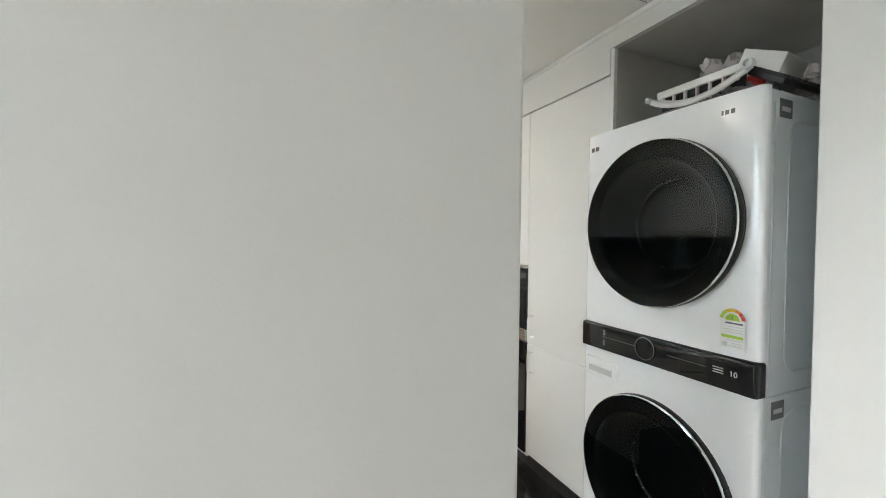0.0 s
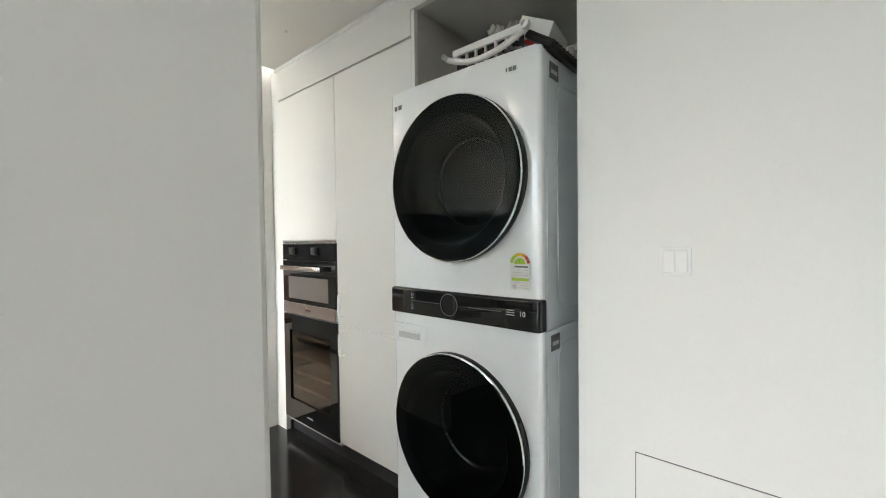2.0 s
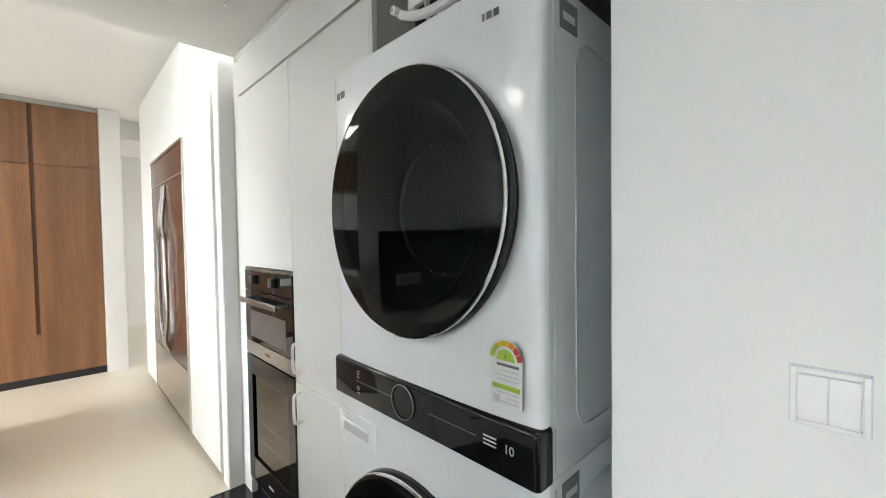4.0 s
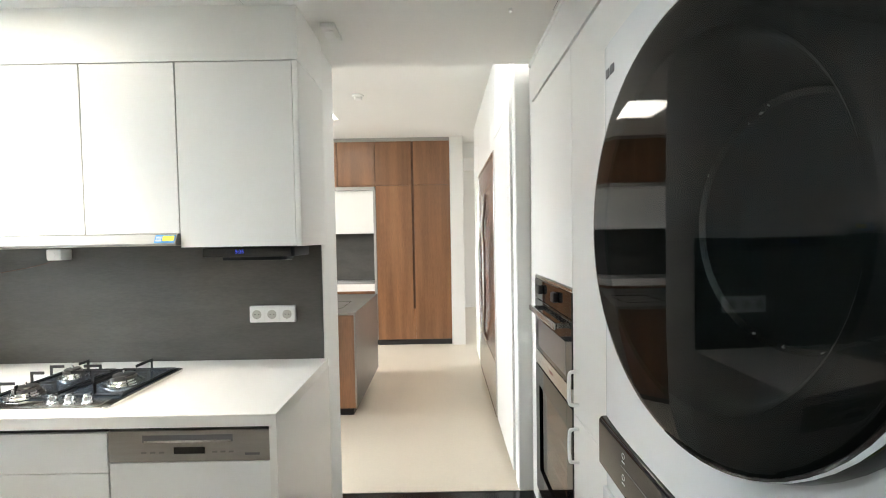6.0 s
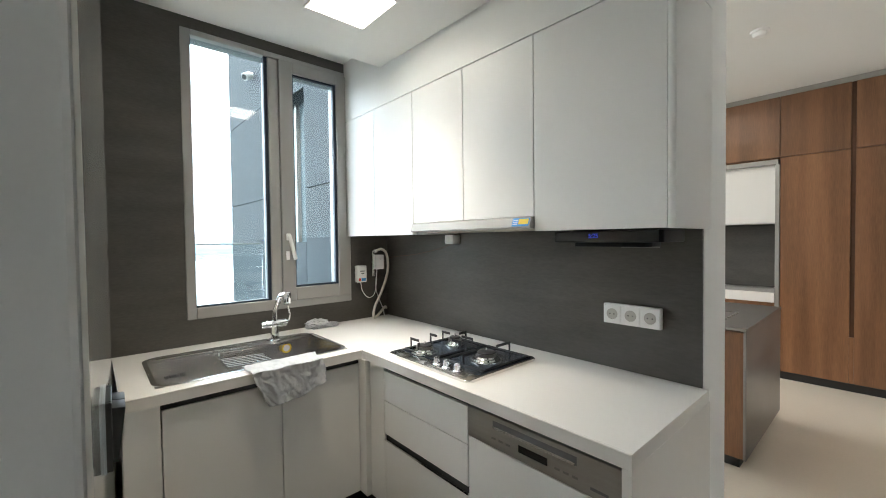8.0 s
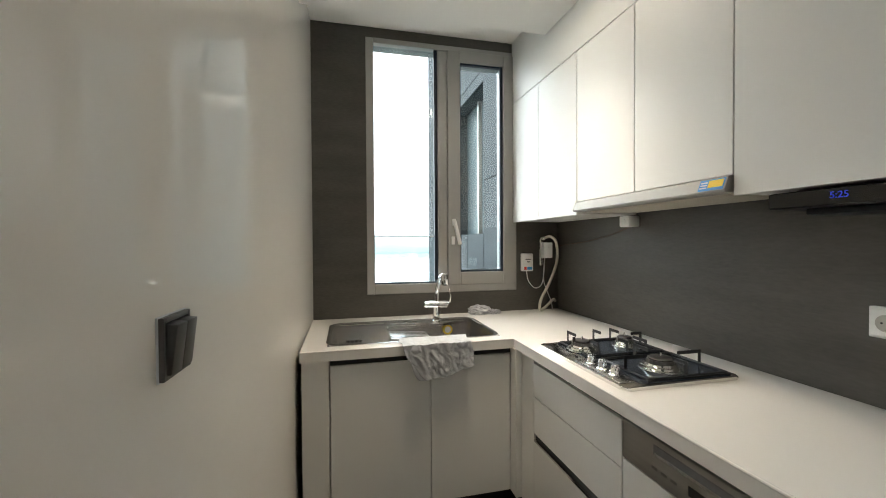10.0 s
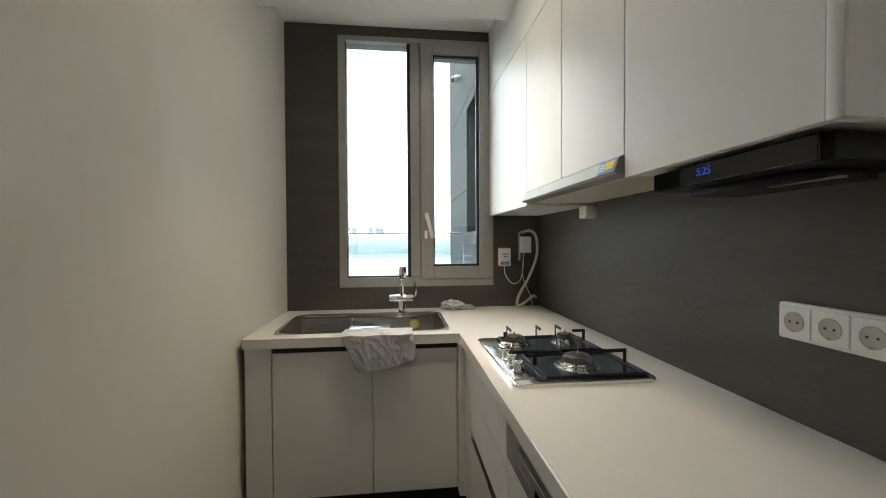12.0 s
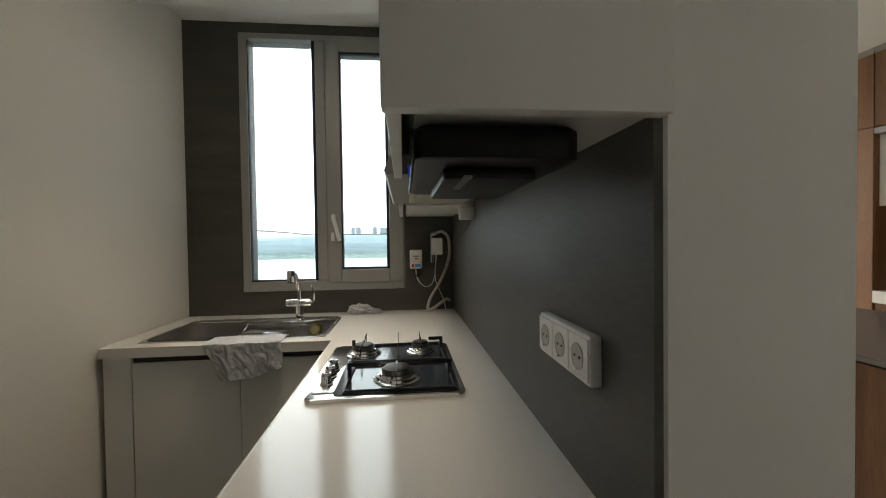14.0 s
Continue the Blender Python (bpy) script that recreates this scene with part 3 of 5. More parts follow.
single("sensor_cable", tube([(-2.86, 0.915, 1.232), (-2.857, 0.905, 1.10), (-2.855, 0.93, 1.02), (-2.853, 0.955, 0.96), (-2.85, 0.965, 0.905)], 0.003, 8), PLASTIC, (-2.855, 0.93, 0.905), "thin white cable hanging to the counter", "cable")


def rocker_switch(m, size, mat, label, splits=(0.0,), lean=0.0):
    """A rocker switch; drawn facing +y round the origin, then set by m."""
    sw = thing("light_switch", m.translation, label, "switch")
    h = size / 2
    part("plate", turned(join(box(-h, -h + 0.007, 0.0, 0.009, -h, h, 0.001), box(h - 0.007, h, 0.0, 0.009, -h, h, 0.001), box(-h + 0.007, h - 0.007, 0.0, 0.009, h - 0.007, h, 0.001), box(-h + 0.007, h - 0.007, 0.0, 0.009, -h, -h + 0.007, 0.001), box(-h + 0.007, h - 0.007, 0.0, 0.004, -h + 0.007, h - 0.007)), m), mat, sw)
    cuts = (-h + 0.008, *splits, h - 0.008)
    for a, b in zip(cuts, cuts[1:]):
        part("rocker", turned(box(a + 0.0006, b - 0.0006, 0.002, 0.0125 + lean * 0.0008, -h + 0.008, h - 0.008, 0.0015, 2), m @ pose(0, 0, 0, -lean, 0, 0)), mat, sw)
    # Grey plate, slightly oversize, paints the thin shadow line round the switch.
    part("shadow_line", turned(box(-h - 0.0012, h + 0.0012, -0.0005, 0.0028, -h - 0.0012, h + 0.0012), m), APPLIANCE_SIDE, sw, "thin grey plate drawing the shadow line", smooth=False)


rocker_switch(pose(-1.163, -0.5492, 1.197, 0, 0, -1.8), 0.083, SWITCH_STEEL, "dark steel two-rocker light switch on the glossy wall panel", lean=7)
rocker_switch(pose(0.119, -1.060, 1.197, 0, 0, 90), 0.076, PLASTIC, "white square two-rocker light switch on the corridor wall")
acc = thing("wall_hatch", (0.12, -1.3, 0.32), "white painted access hatch low in the corridor wall", "hatch")
part("gap", box(0.1185, 0.1195, -1.652, -0.9525, 0.05, 0.6205), INK, acc, "thin dark shadow gap", smooth=False)
part("panel", box(0.1165, 0.1195, -1.649, -0.9555, 0.053, 0.6175), WHITE_WALL, acc, smooth=False)

# ---- worktop, base cabinets and sink ----
SX0, SX1, SY0, SY1 = -2.735, -2.262, -0.395, 0.375
top = thing("worktop", (-2.2, 0.6, 0.862), "white L-shaped solid surface worktop", "worktop")
T0, T1 = 0.860, 0.902
part("sink_side_top", join(box(-2.879, SX0, -0.4965, 1.0175, T0, T1), box(SX0, SX1, -0.4965, SY0, T0, T1), box(SX0, SX1, SY1, 1.0175, T0, T1)), COUNTER, top, smooth=False)
front = join(box(SX1, -2.196, -0.4965, 0.412, T0, T1), box(SX1, -0.919, 0.412, 1.0175, T0, T1))
part("cooktop_side_top", front, COUNTER, top, smooth=False)
part("front_edge", tube([(-2.199, -0.4965, T1 - 0.003), (-2.199, 0.41, T1 - 0.003)], 0.0042, 8, 0), COUNTER, top)
part("front_edge", tube([(-2.199, 0.4145, T1 - 0.003), (-0.922, 0.4145, T1 - 0.003)], 0.0042, 8, 0), COUNTER, top)
part("end_panel", box(-0.943, -0.9185, 0.411, 1.0285, 0.0, T0), COUNTER, top, "white end panel down to the floor", smooth=False)


def base_unit(name, label, x0, x1, y0, y1, category="cabinet", body_top=0.832):
    cab = thing(name, ((x0 + x1) / 2, (y0 + y1) / 2, 0), label, category)
    part("body", box(x0, x1, y0, y1, 0.205, body_top), LAMINATE, cab)
    part("plinth", box(x0 + 0.0, x1 - 0.03, y0 + 0.03, y1, 0.0, 0.205), BLACK, cab, "recessed dark plinth")
    return cab


sink_unit = base_unit("sink_cabinet", "white two-door cabinet under the sink", -2.86, -2.232, -0.494, 0.428, body_top=0.688)
part("grip_channel", box(-2.26, -2.222, -0.382, 0.405, 0.834, 0.8595), BLACK, sink_unit, "dark recessed grip channel")
for a, b in ((-0.383, 0.035), (0.035, 0.402)):
    part("door", box(-2.231, -2.213, a + 0.0015, b - 0.0015, 0.212, 0.834, 0.0012), LAMINATE, sink_unit)
part("filler", box(-2.231, -2.213, -0.492, -0.386, 0.205, 0.8595, 0.001), LAMINATE, sink_unit)
part("corner_post", box(-2.231, -2.160, 0.405, 0.449, 0.205, 0.8595, 0.001), LAMINATE, sink_unit)

drawers = base_unit("drawer_cabinet", "white three-drawer cabinet under the cooktop", -2.158, -1.501, 0.450, 1.0)
part("grip_channel", box(-2.04, -1.50, 0.440, 0.465, 0.838, 0.8595), BLACK, drawers, "dark recessed grip channel")
part("filler", box(-2.158, -2.040, 0.431, 0.449, 0.205, 0.8595, 0.001), LAMINATE, drawers)
for z0, z1 in ((0.700, 0.836), (0.546, 0.697), (0.212, 0.514)):
    part("drawer_front", box(-2.0385, -1.5015, 0.431, 0.449, z0, z1, 0.0012), LAMINATE, drawers)
part("grip_channel", box(-2.0385, -1.5015, 0.440, 0.452, 0.515, 0.545), BLACK, drawers, "dark recessed grip channel")
part("channel_trim", box(-2.0385, -1.5015, 0.430, 0.440, 0.5145, 0.522), POLISHED, drawers, "bright steel trim")

dw = base_unit("dishwasher", "built-in dishwasher with steel control panel and white front", -1.4985, -0.946, 0.452, 1.0, "dishwasher")
part("grip_channel", box(-1.498, -0.9465, 0.440, 0.465, 0.844, 0.8595), BLACK, dw)
part("door", box(-1.4965, -0.948, 0.431, 0.451, 0.212, 0.732, 0.0012), LAMINATE, dw, "white door front")
panel = part("control_panel", box(-1.4975, -0.9465, 0.429, 0.451, 0.735, 0.843, 0.002), PANEL_STEEL, dw, "brushed grey steel control panel")
part("grip_slot", box(-1.38, -1.075, 0.4284, 0.4291, 0.802, 0.827), INK, panel, "dark grip slot")
part("grip_lip", box(-1.375, -1.080, 0.4265, 0.4286, 0.801, 0.809, 0.0008), STEEL, panel)
part("display", box(-1.275, -1.17, 0.4282, 0.4291, 0.762, 0.785), BLACK_GLASS, panel)
for k in range(3):
    part("button", box(-1.385 + k * 0.030, -1.368 + k * 0.030, 0.4275, 0.4291, 0.765, 0.771), DARK_STEEL, panel)
    part("button", box(-1.145 + k * 0.028, -1.128 + k * 0.028, 0.4275, 0.4291, 0.765, 0.771), DARK_STEEL, panel)
part("name_mark", box(-1.035, -0.985, 0.4284, 0.4291, 0.755, 0.763), INK, panel, "small dark name mark")


def tray(cx, cy, w, h, r, z0, z1, taper, seg=6):
    """An open basin with rounded corners and a rounded foot."""
    bm = bmesh.new()
    rings = []
    for inset, z in ((0, z1), (taper * 0.5, z0 + 0.05), (taper * 0.7, z0 + 0.02), (taper + 0.012, z0 + 0.005), (taper + 0.03, z0)):
        rings.append([bm.verts.new((x, y, z)) for x, y in rounded(cx, cy, w - 2 * inset, h - 2 * inset, max(r - inset * 0.3, 0.01), seg)])
    n = len(rings[0])
    for a, b in zip(rings, rings[1:]):
        for k in range(n):
            bm.faces.new((a[k], b[k], b[(k + 1) % n], a[(k + 1) % n]))
    bm.faces.new(rings[-1])
    return bm


def flat_ring(outer, inner, z0, z1):
    bm = bmesh.new()
    n = len(outer)
    v = [[bm.verts.new((x, y, z)) for x, y in o] for o, z in ((outer, z0), (outer, z1), (inner, z1), (inner, z0))]
    for a, b in zip(v, v[1:] + v[:1]):
        for k in range(n):
            bm.faces.new((a[k], a[(k + 1) % n], b[(k + 1) % n], b[k]))
    return bm


scx, scy, sw, sh = (SX0 + SX1) / 2, (SY0 + SY1) / 2, SX1 - SX0, SY1 - SY0
sink = thing("sink", (scx, scy, 0.902), "wide brushed steel sink with a draining shelf", "sink")
part("rim", flat_ring(rounded(scx, scy, sw + 0.012, sh + 0.012, 0.07), rounded(scx, scy, sw - 0.022, sh - 0.022, 0.055), 0.9022, 0.9052), STEEL, sink)
part("basin", tray(scx, scy, sw - 0.021, sh - 0.021, 0.055, 0.70, 0.9045, 0.02), BASIN, sink)
part("back_ledge", prism(list(reversed([(SX0 + 0.015, SY0 + 0.03), (SX0 + 0.015, SY1 - 0.02), (SX0 + 0.065, SY1 - 0.05), (SX0 + 0.11, SY1 - 0.16), (SX0 + 0.12, SY1 - 0.24), (SX0 + 0.075, SY1 - 0.33), (SX0 + 0.05, SY1 - 0.5), (SX0 + 0.045, SY0 + 0.05)])), 0.886, 0.9035, 0.003), BASIN, sink, "stepped steel ledge for the tap")
part("divider_rail", tube([(SX0 + 0.05, -0.10, 0.893), (SX0 + 0.12, -0.105, 0.862), (SX1 - 0.1, -0.105, 0.858), (SX1 - 0.02, -0.10, 0.875)], 0.004, 8), CHROME, sink)
for k in range(6):
    part("rack_wire", tube([(SX0 + 0.07 + k * 0.03, -0.10, 0.86), (SX0 + 0.075 + k * 0.03, 0.10, 0.85)], 0.0025, 6, 0), CHROME, sink)
part("drain", lathe([(0, 0.001), (0.018, 0.001), (0.03, 0.004), (0.044, 0.004), (0.046, 0)], (-2.47, 0.24, 0.7005), "z", 28), CHROME, sink)
for k in range(4):
    part("overflow_slot", box(SX0 + 0.0100, SX0 + 0.0300, -0.315 + k * 0.021, -0.300 + k * 0.021, 0.804, 0.816), BLACK, sink)
seal = part("round_sticker", lathe([(0.018, 0.0), (0.018, 0.0012), (0.027, 0.0012), (0.027, 0.0)], (SX0 + 0.032, 0.235, 0.845), "x", 24), YELLOW, sink, "yellow ringed round sticker")
part("sticker_paper", lathe([(0, 0.0009), (0.018, 0.0009), (0.018, 0)], (SX0 + 0.032, 0.235, 0.845), "x", 24), PLASTIC, seal)

tap = thing("kitchen_tap", (-2.672, 0.165, 0.905), "chrome single-lever kitchen tap with an angled spout", "tap")
part("base", lathe([(0.027, 0), (0.027, 0.006), (0.022, 0.010), (0.021, 0.075), (0.019, 0.08), (0, 0.08)], (-2.672, 0.165, 0.9035), "z", 28), CHROME, tap)
part("valve_body", lathe([(0, -0.045), (0.017, -0.045), (0.019, -0.04), (0.019, 0.055), (0.016, 0.062), (0, 0.062)], (-2.672, 0.165, 0.995), "y", 28), CHROME, tap)
part("lever", tube([(-2.672, 0.222, 0.996), (-2.670, 0.238, 1.005), (-2.668, 0.243, 1.04), (-2.660, 0.232, 1.085)], 0.0045, 10), CHROME, tap)
part("side_knob", lathe([(0, 0), (0.016, 0), (0.018, 0.02), (0, 0.022)], (-2.672, 0.098, 0.995), "y", 20), CHROME, tap)
part("spout", tube([(-2.672, 0.165, 0.98), (-2.670, 0.165, 1.055), (-2.664, 0.1652, 1.070), (-2.585, 0.1675, 1.148), (-2.568, 0.168, 1.156), (-2.515, 0.1695, 1.160)], 0.0125, 14, 0), CHROME, tap)
part("spray_head", lathe([(0, 0.028), (0.014, 0.028), (0.0195, 0.023), (0.0195, -0.026), (0.017, -0.030), (0, -0.030)], (-2.502, 0.170, 1.150), "z", 24), CHROME, tap)
part("nozzle", lathe([(0, -0.033), (0.013, -0.033), (0.0145, -0.030)], (-2.502, 0.170, 1.150), "z", 20), BLACK, tap)


def draped_cloth():
    """A thin cloth over the worktop's front edge, folded and wrinkled."""
    bm = bmesh.new()
    nu, nv = 70, 64
    grid = []
    for j in range(nv + 1):
        v = j / nv
        row = []
        for i in range(nu + 1):
            u = i / nu
            drop = 0.135 + 0.012 * math.sin(3.0 * u + 0.6) - 0.035 * u * u
            s = v * (0.115 + drop)
            y = -0.095 + u * 0.305 + 0.45 * max(0, s - 0.106) * (1 - 0.75 * u)
            n1 = noise.noise((u * 5.0, v * 4.0, 0.3)) * 0.010 + noise.noise((u * 15, v * 9, 1.7)) * 0.0055 + noise.noise((u * 34, v * 26, 4.1)) * 0.0014
            if s < 0.106:
                x, z = -2.302 + s, 0.909 + abs(n1) * (0.9 if s > 0.012 else 0.4)
            else:
                x, z = -2.188 + 0.006 + abs(n1) * 1.3 + 0.006 * math.sin(u * 16 + s * 22), 0.909 - (s - 0.106)
            row.append(bm.verts.new((x, y + 0.003 * math.sin(v * 19), z)))
        grid.append(row)
    for j in range(nv):
        for i in range(nu):
            bm.faces.new((grid[j][i], grid[j][i + 1], grid[j + 1][i + 1], grid[j + 1][i]))
    return bm


towel = single("dish_cloth", draped_cloth(), CLOTH, (-2.2, 0.07, 0.905), "grey-white wrinkled dish cloth hanging over the worktop edge", "cloth")
thick = towel.modifiers.new("thickness", "SOLIDIFY")
thick.thickness, thick.offset = 0.0025, 1.0


def crumpled(cx, cy, z0, sx, sy, sz, seed, freq=2.2, amount=0.5):
    bm = bmesh.new()
    bmesh.ops.create_icosphere(bm, subdivisions=5, radius=1)
    for v in bm.verts:
        n = v.co.normalized()
        k = 1 + amount * (abs(noise.noise(n * freq + Vector((seed, 0, 0)))) - 0.25) + amount * 0.45 * (abs(noise.noise(n * freq * 2.7 + Vector((0, seed, 0)))) - 0.25)
        v.co = Vector((cx + n.x * k * sx, cy + n.y * k * sy, max(z0, z0 + sz * 0.45 + n.z * k * sz * 0.8)))
    return bm


rag = thing("folded_rag", (-2.82, 0.48, 0.902), "small crumpled grey rag on the worktop by the window", "rag")
part("folded_cloth", crumpled(-2.82, 0.465, 0.9025, 0.055, 0.068, 0.042, 3.1, 2.0, 0.45), CLOTH, rag)
part("loose_end", crumpled(-2.80, 0.545, 0.9025, 0.022, 0.042, 0.022, 8.4, 3.0, 0.8), CLOTH, rag)

# ---- gas cooktop ----
hob = thing("gas_cooktop", (-1.785, 0.668, 0.902), "black and steel three-burner gas cooktop with chrome knobs", "cooktop")
CX0, CX1, CY0, CY1 = -2.048, -1.522, 0.458, 0.880
hcx, hcy = (CX0 + CX1) / 2, (CY0 + CY1) / 2
part("steel_rim", prism(rounded(hcx, hcy, CX1 - CX0, CY1 - CY0, 0.022), 0.9022, 0.913, 0.004), POLISHED, hob, "brushed steel rim")
part("deck", prism(rounded(hcx - 0.002, 0.698, 0.496, 0.336, 0.016), 0.9125, 0.9155), HOB_DECK, hob, "glossy black deck")
part("knob_strip", prism(rounded(-1.68, 0.500, 0.24, 0.062, 0.008), 0.9125, 0.9165, 0.001), STEEL, hob)
for kx in (-1.745, -1.685, -1.622):
    knob = part("knob", lathe([(0, 0.026), (0.012, 0.026), (0.014, 0.023), (0.015, 0.006), (0.019, 0.003), (0.019, 0)], (kx, 0.500, 0.9165), "z", 24), CHROME, hob)
    part("grip", box(kx - 0.004, kx + 0.004, 0.486, 0.514, 0.938, 0.950, 0.002, 2), CHROME, knob)
for x0, x1, y0, y1 in ((-2.020, -1.812, 0.540, 0.850), (-1.775, -1.550, 0.560, 0.850)):
    part("pan_well", prism(rounded((x0 + x1) / 2, (y0 + y1) / 2, x1 - x0 + 0.018, y1 - y0 + 0.018, 0.014), 0.9153, 0.9162), HOB_DECK, hob, "blue-black pressed well")
for bx, by, br in ((-1.918, 0.575, 0.043), (-1.930, 0.775, 0.035), (-1.650, 0.695, 0.049)):
    burner = part("burner", lathe([(br * 1.42, 0.0), (br * 1.40, 0.003), (br * 1.22, 0.005), (br * 1.18, 0.011), (br * 1.02, 0.013), (br * 0.98, 0.019), (br * 0.60, 0.021), (0, 0.021)], (bx, by, 0.9155), "z", 36), POLISHED, hob, "polished steel stepped burner base")
    teeth = [lathe([(br * 0.55, 0.020), (br * 0.82, 0.020), (br * 0.82, 0.0305), (br * 0.55, 0.0305)], (bx, by, 0.9155), "z", 36)]
    for k in range(18):
        teeth.append(turned(box(br * 0.80, br * 0.90, -0.0025, 0.0025, 0.9365, 0.9455), Matrix.Translation((bx, by, 0)) @ Matrix.Rotation(radians(20 * k), 4, "Z")))
    part("flame_ring", join(*teeth), DARK_STEEL, burner, "dark toothed flame ring")
    part("burner_cap", lathe([(0, 0.039), (br * 0.3, 0.039), (br * 0.70, 0.037), (br * 0.80, 0.033), (br * 0.80, 0.030), (0, 0.030)], (bx, by, 0.9155), "z", 36), CAST, burner, "black burner cap")
    part("igniter", lathe([(0, 0.052), (0.003, 0.050), (0.004, 0.034), (0.006, 0.034), (0.006, 0.030)], (bx, by, 0.9155), "z", 10), CHROME, burner)


def grate(x0, x1, y0, y1, fingers):
    z = 0.9205
    bars = [tube([(x0, y0, z), (x1, y0, z), (x1, y1, z), (x0, y1, z), (x0, y0, z)], 0.0042, 6, 0)]
    bars += [box(a - 0.005, a + 0.005, b - 0.005, b + 0.005, 0.9156, z) for a in (x0, x1) for b in (y0, y1)]
    ring = part("grate", join(*bars), CAST, hob, "black cast-iron pan grate", smooth=False)
    for fx, fy, dx, dy in fingers:
        w = 0.0046
        px, py = abs(dy) * w + 1e-4, abs(dx) * w + 1e-4
        post = box(fx - (px if not dx else 0.006), fx + (px if not dx else 0.006), fy - (py if not dy else 0.006), fy + (py if not dy else 0.006), z, 0.966, 0.001)
        ex, ey = fx + dx, fy + dy
        arm = box(min(fx, ex) - px, max(fx, ex) + px, min(fy, ey) - py, max(fy, ey) + py, 0.954, 0.966, 0.0015)
        part("pan_finger", join(post, arm), CAST, ring, smooth=False)


grate(-2.020, -1.812, 0.540, 0.850, [(-2.020, 0.575, 0.06, 0), (-1.812, 0.575, -0.055, 0), (-1.918, 0.540, 0, -0.001), (-2.020, 0.695, 0.05, 0), (-1.812, 0.695, -0.05, 0), (-2.020, 0.775, 0.055, 0), (-1.812, 0.775, -0.07, 0), (-1.930, 0.850, 0, -0.045)])
grate(-1.775, -1.550, 0.560, 0.850, [(-1.775, 0.695, 0.07, 0), (-1.550, 0.695, -0.05, 0), (-1.650, 0.560, 0, 0.08), (-1.650, 0.850, 0, -0.09)])


# ---- tall cabinets and ovens ----
def grip_handle(parent, y, z0, z1, x):
    part("handle", tube([(x, y, z0), (x - 0.022, y, z0 + 0.001), (x - 0.034, y, z0 + 0.014), (x - 0.034, y, z1 - 0.014), (x - 0.022, y, z1 - 0.001), (x, y, z1)], 0.0065, 10, 4), PLASTIC, parent, "white bow handle")


pantry = thing("tall_cabinet", (0.5, 0.31, 0), "white tall two-door cabinet beside the washer tower", "cabinet")
part("body", box(0.160, 0.95, 0.002, 0.617, 0.12, 2.192), LAMINATE, pantry)
part("plinth", box(0.20, 0.95, 0.002, 0.617, 0.0, 0.12), BLACK, pantry, "recessed dark plinth")
part("edge_strip", box(0.139, 0.1595, -0.018, 0.0015, 0.12, 2.309, 0.001), LAMINATE, pantry)
for z0, z1, h0 in ((0.797, 2.188, 0.848), (0.125, 0.794, 0.632)):
    d = part("door", box(0.140, 0.159, 0.003, 0.6155, z0, z1, 0.0012), LAMINATE, pantry)
    grip_handle(d, 0.560, h0, h0 + 0.125, 0.140)

housing = thing("oven_housing", (0.5, 0.93, 0), "white tall housing cabinet for the built-in ovens", "cabinet")
part("body", join(box(0.160, 0.95, 0.6185, 0.632, 0.105, 2.192), box(0.160, 0.95, 1.238, 1.2515, 0.105, 2.192), box(0.160, 0.95, 0.632, 1.238, 1.272, 2.192), box(0.90, 0.95, 0.632, 1.238, 0.105, 1.272), box(0.17, 0.9, 0.632, 1.238, 0.800, 0.808), box(0.16, 0.9, 0.632, 1.238, 0.09, 0.112)), LAMINATE, housing)
part("plinth", box(0.20, 0.95, 0.6185, 1.2515, 0.0, 0.09), BLACK, housing, "recessed dark plinth")
part("door", box(0.140, 0.159, 0.6195, 1.2505, 1.276, 2.188, 0.0012), LAMINATE, housing)

oven = thing("compact_oven", (0.5, 0.935, 0.81), "black glass compact oven with a steel bar handle", "oven")
part("case", box(0.165, 0.85, 0.640, 1.230, 0.812, 1.265), BLACK, oven)
part("top_trim", box(0.142, 0.166, 0.633, 1.237, 1.254, 1.268, 0.001), STEEL, oven)
part("control_panel", box(0.140, 0.165, 0.633, 1.237, 1.150, 1.253, 0.002), BLACK_GLASS, oven, "black glass control panel")
part("knob", box(0.118, 0.1402, 1.071, 1.119, 1.186, 1.230, 0.005, 2), BLACK, oven, "square black knob")
part("knob", box(0.118, 0.1402, 0.811, 0.859, 1.186, 1.230, 0.005, 2), BLACK, oven, "square black knob")
odoor = part("door", box(0.140, 0.165, 0.633, 1.237, 0.880, 1.146, 0.002), BLACK_GLASS, oven, "black glass oven door")
part("door_window", box(0.1388, 0.1402, 0.71, 1.165, 0.905, 1.045, 0.0006), DARK_STEEL, odoor, "brownish see-through window")
part("handle", join(box(0.098, 0.112, 0.735, 1.195, 1.088, 1.116, 0.003, 2), box(0.110, 0.142, 0.745, 0.765, 1.092, 1.112), box(0.110, 0.142, 1.165, 1.185, 1.092, 1.112)), STEEL, odoor, "flat steel bar handle")
part("steel_strip", box(0.139, 0.165, 0.633, 1.237, 0.806, 0.877, 0.0015), STEEL, oven, "brushed steel bottom strip")
part("name_mark", box(0.1383, 0.1392, 0.905, 0.965, 0.836, 0.846), DARK_RED, oven, "small dark red name mark")

cooler = thing("wine_cooler", (0.5, 0.935, 0.11), "black glass-fronted wine cooler with wooden shelves", "wine cooler")
part("case", join(box(0.45, 0.85, 0.640, 1.230, 0.12, 0.79), box(0.17, 0.45, 0.640, 0.66, 0.12, 0.79), box(0.17, 0.45, 1.21, 1.230, 0.12, 0.79), box(0.17, 0.45, 0.66, 1.21, 0.12, 0.14), box(0.17, 0.45, 0.66, 1.21, 0.77, 0.79)), BLACK, cooler)
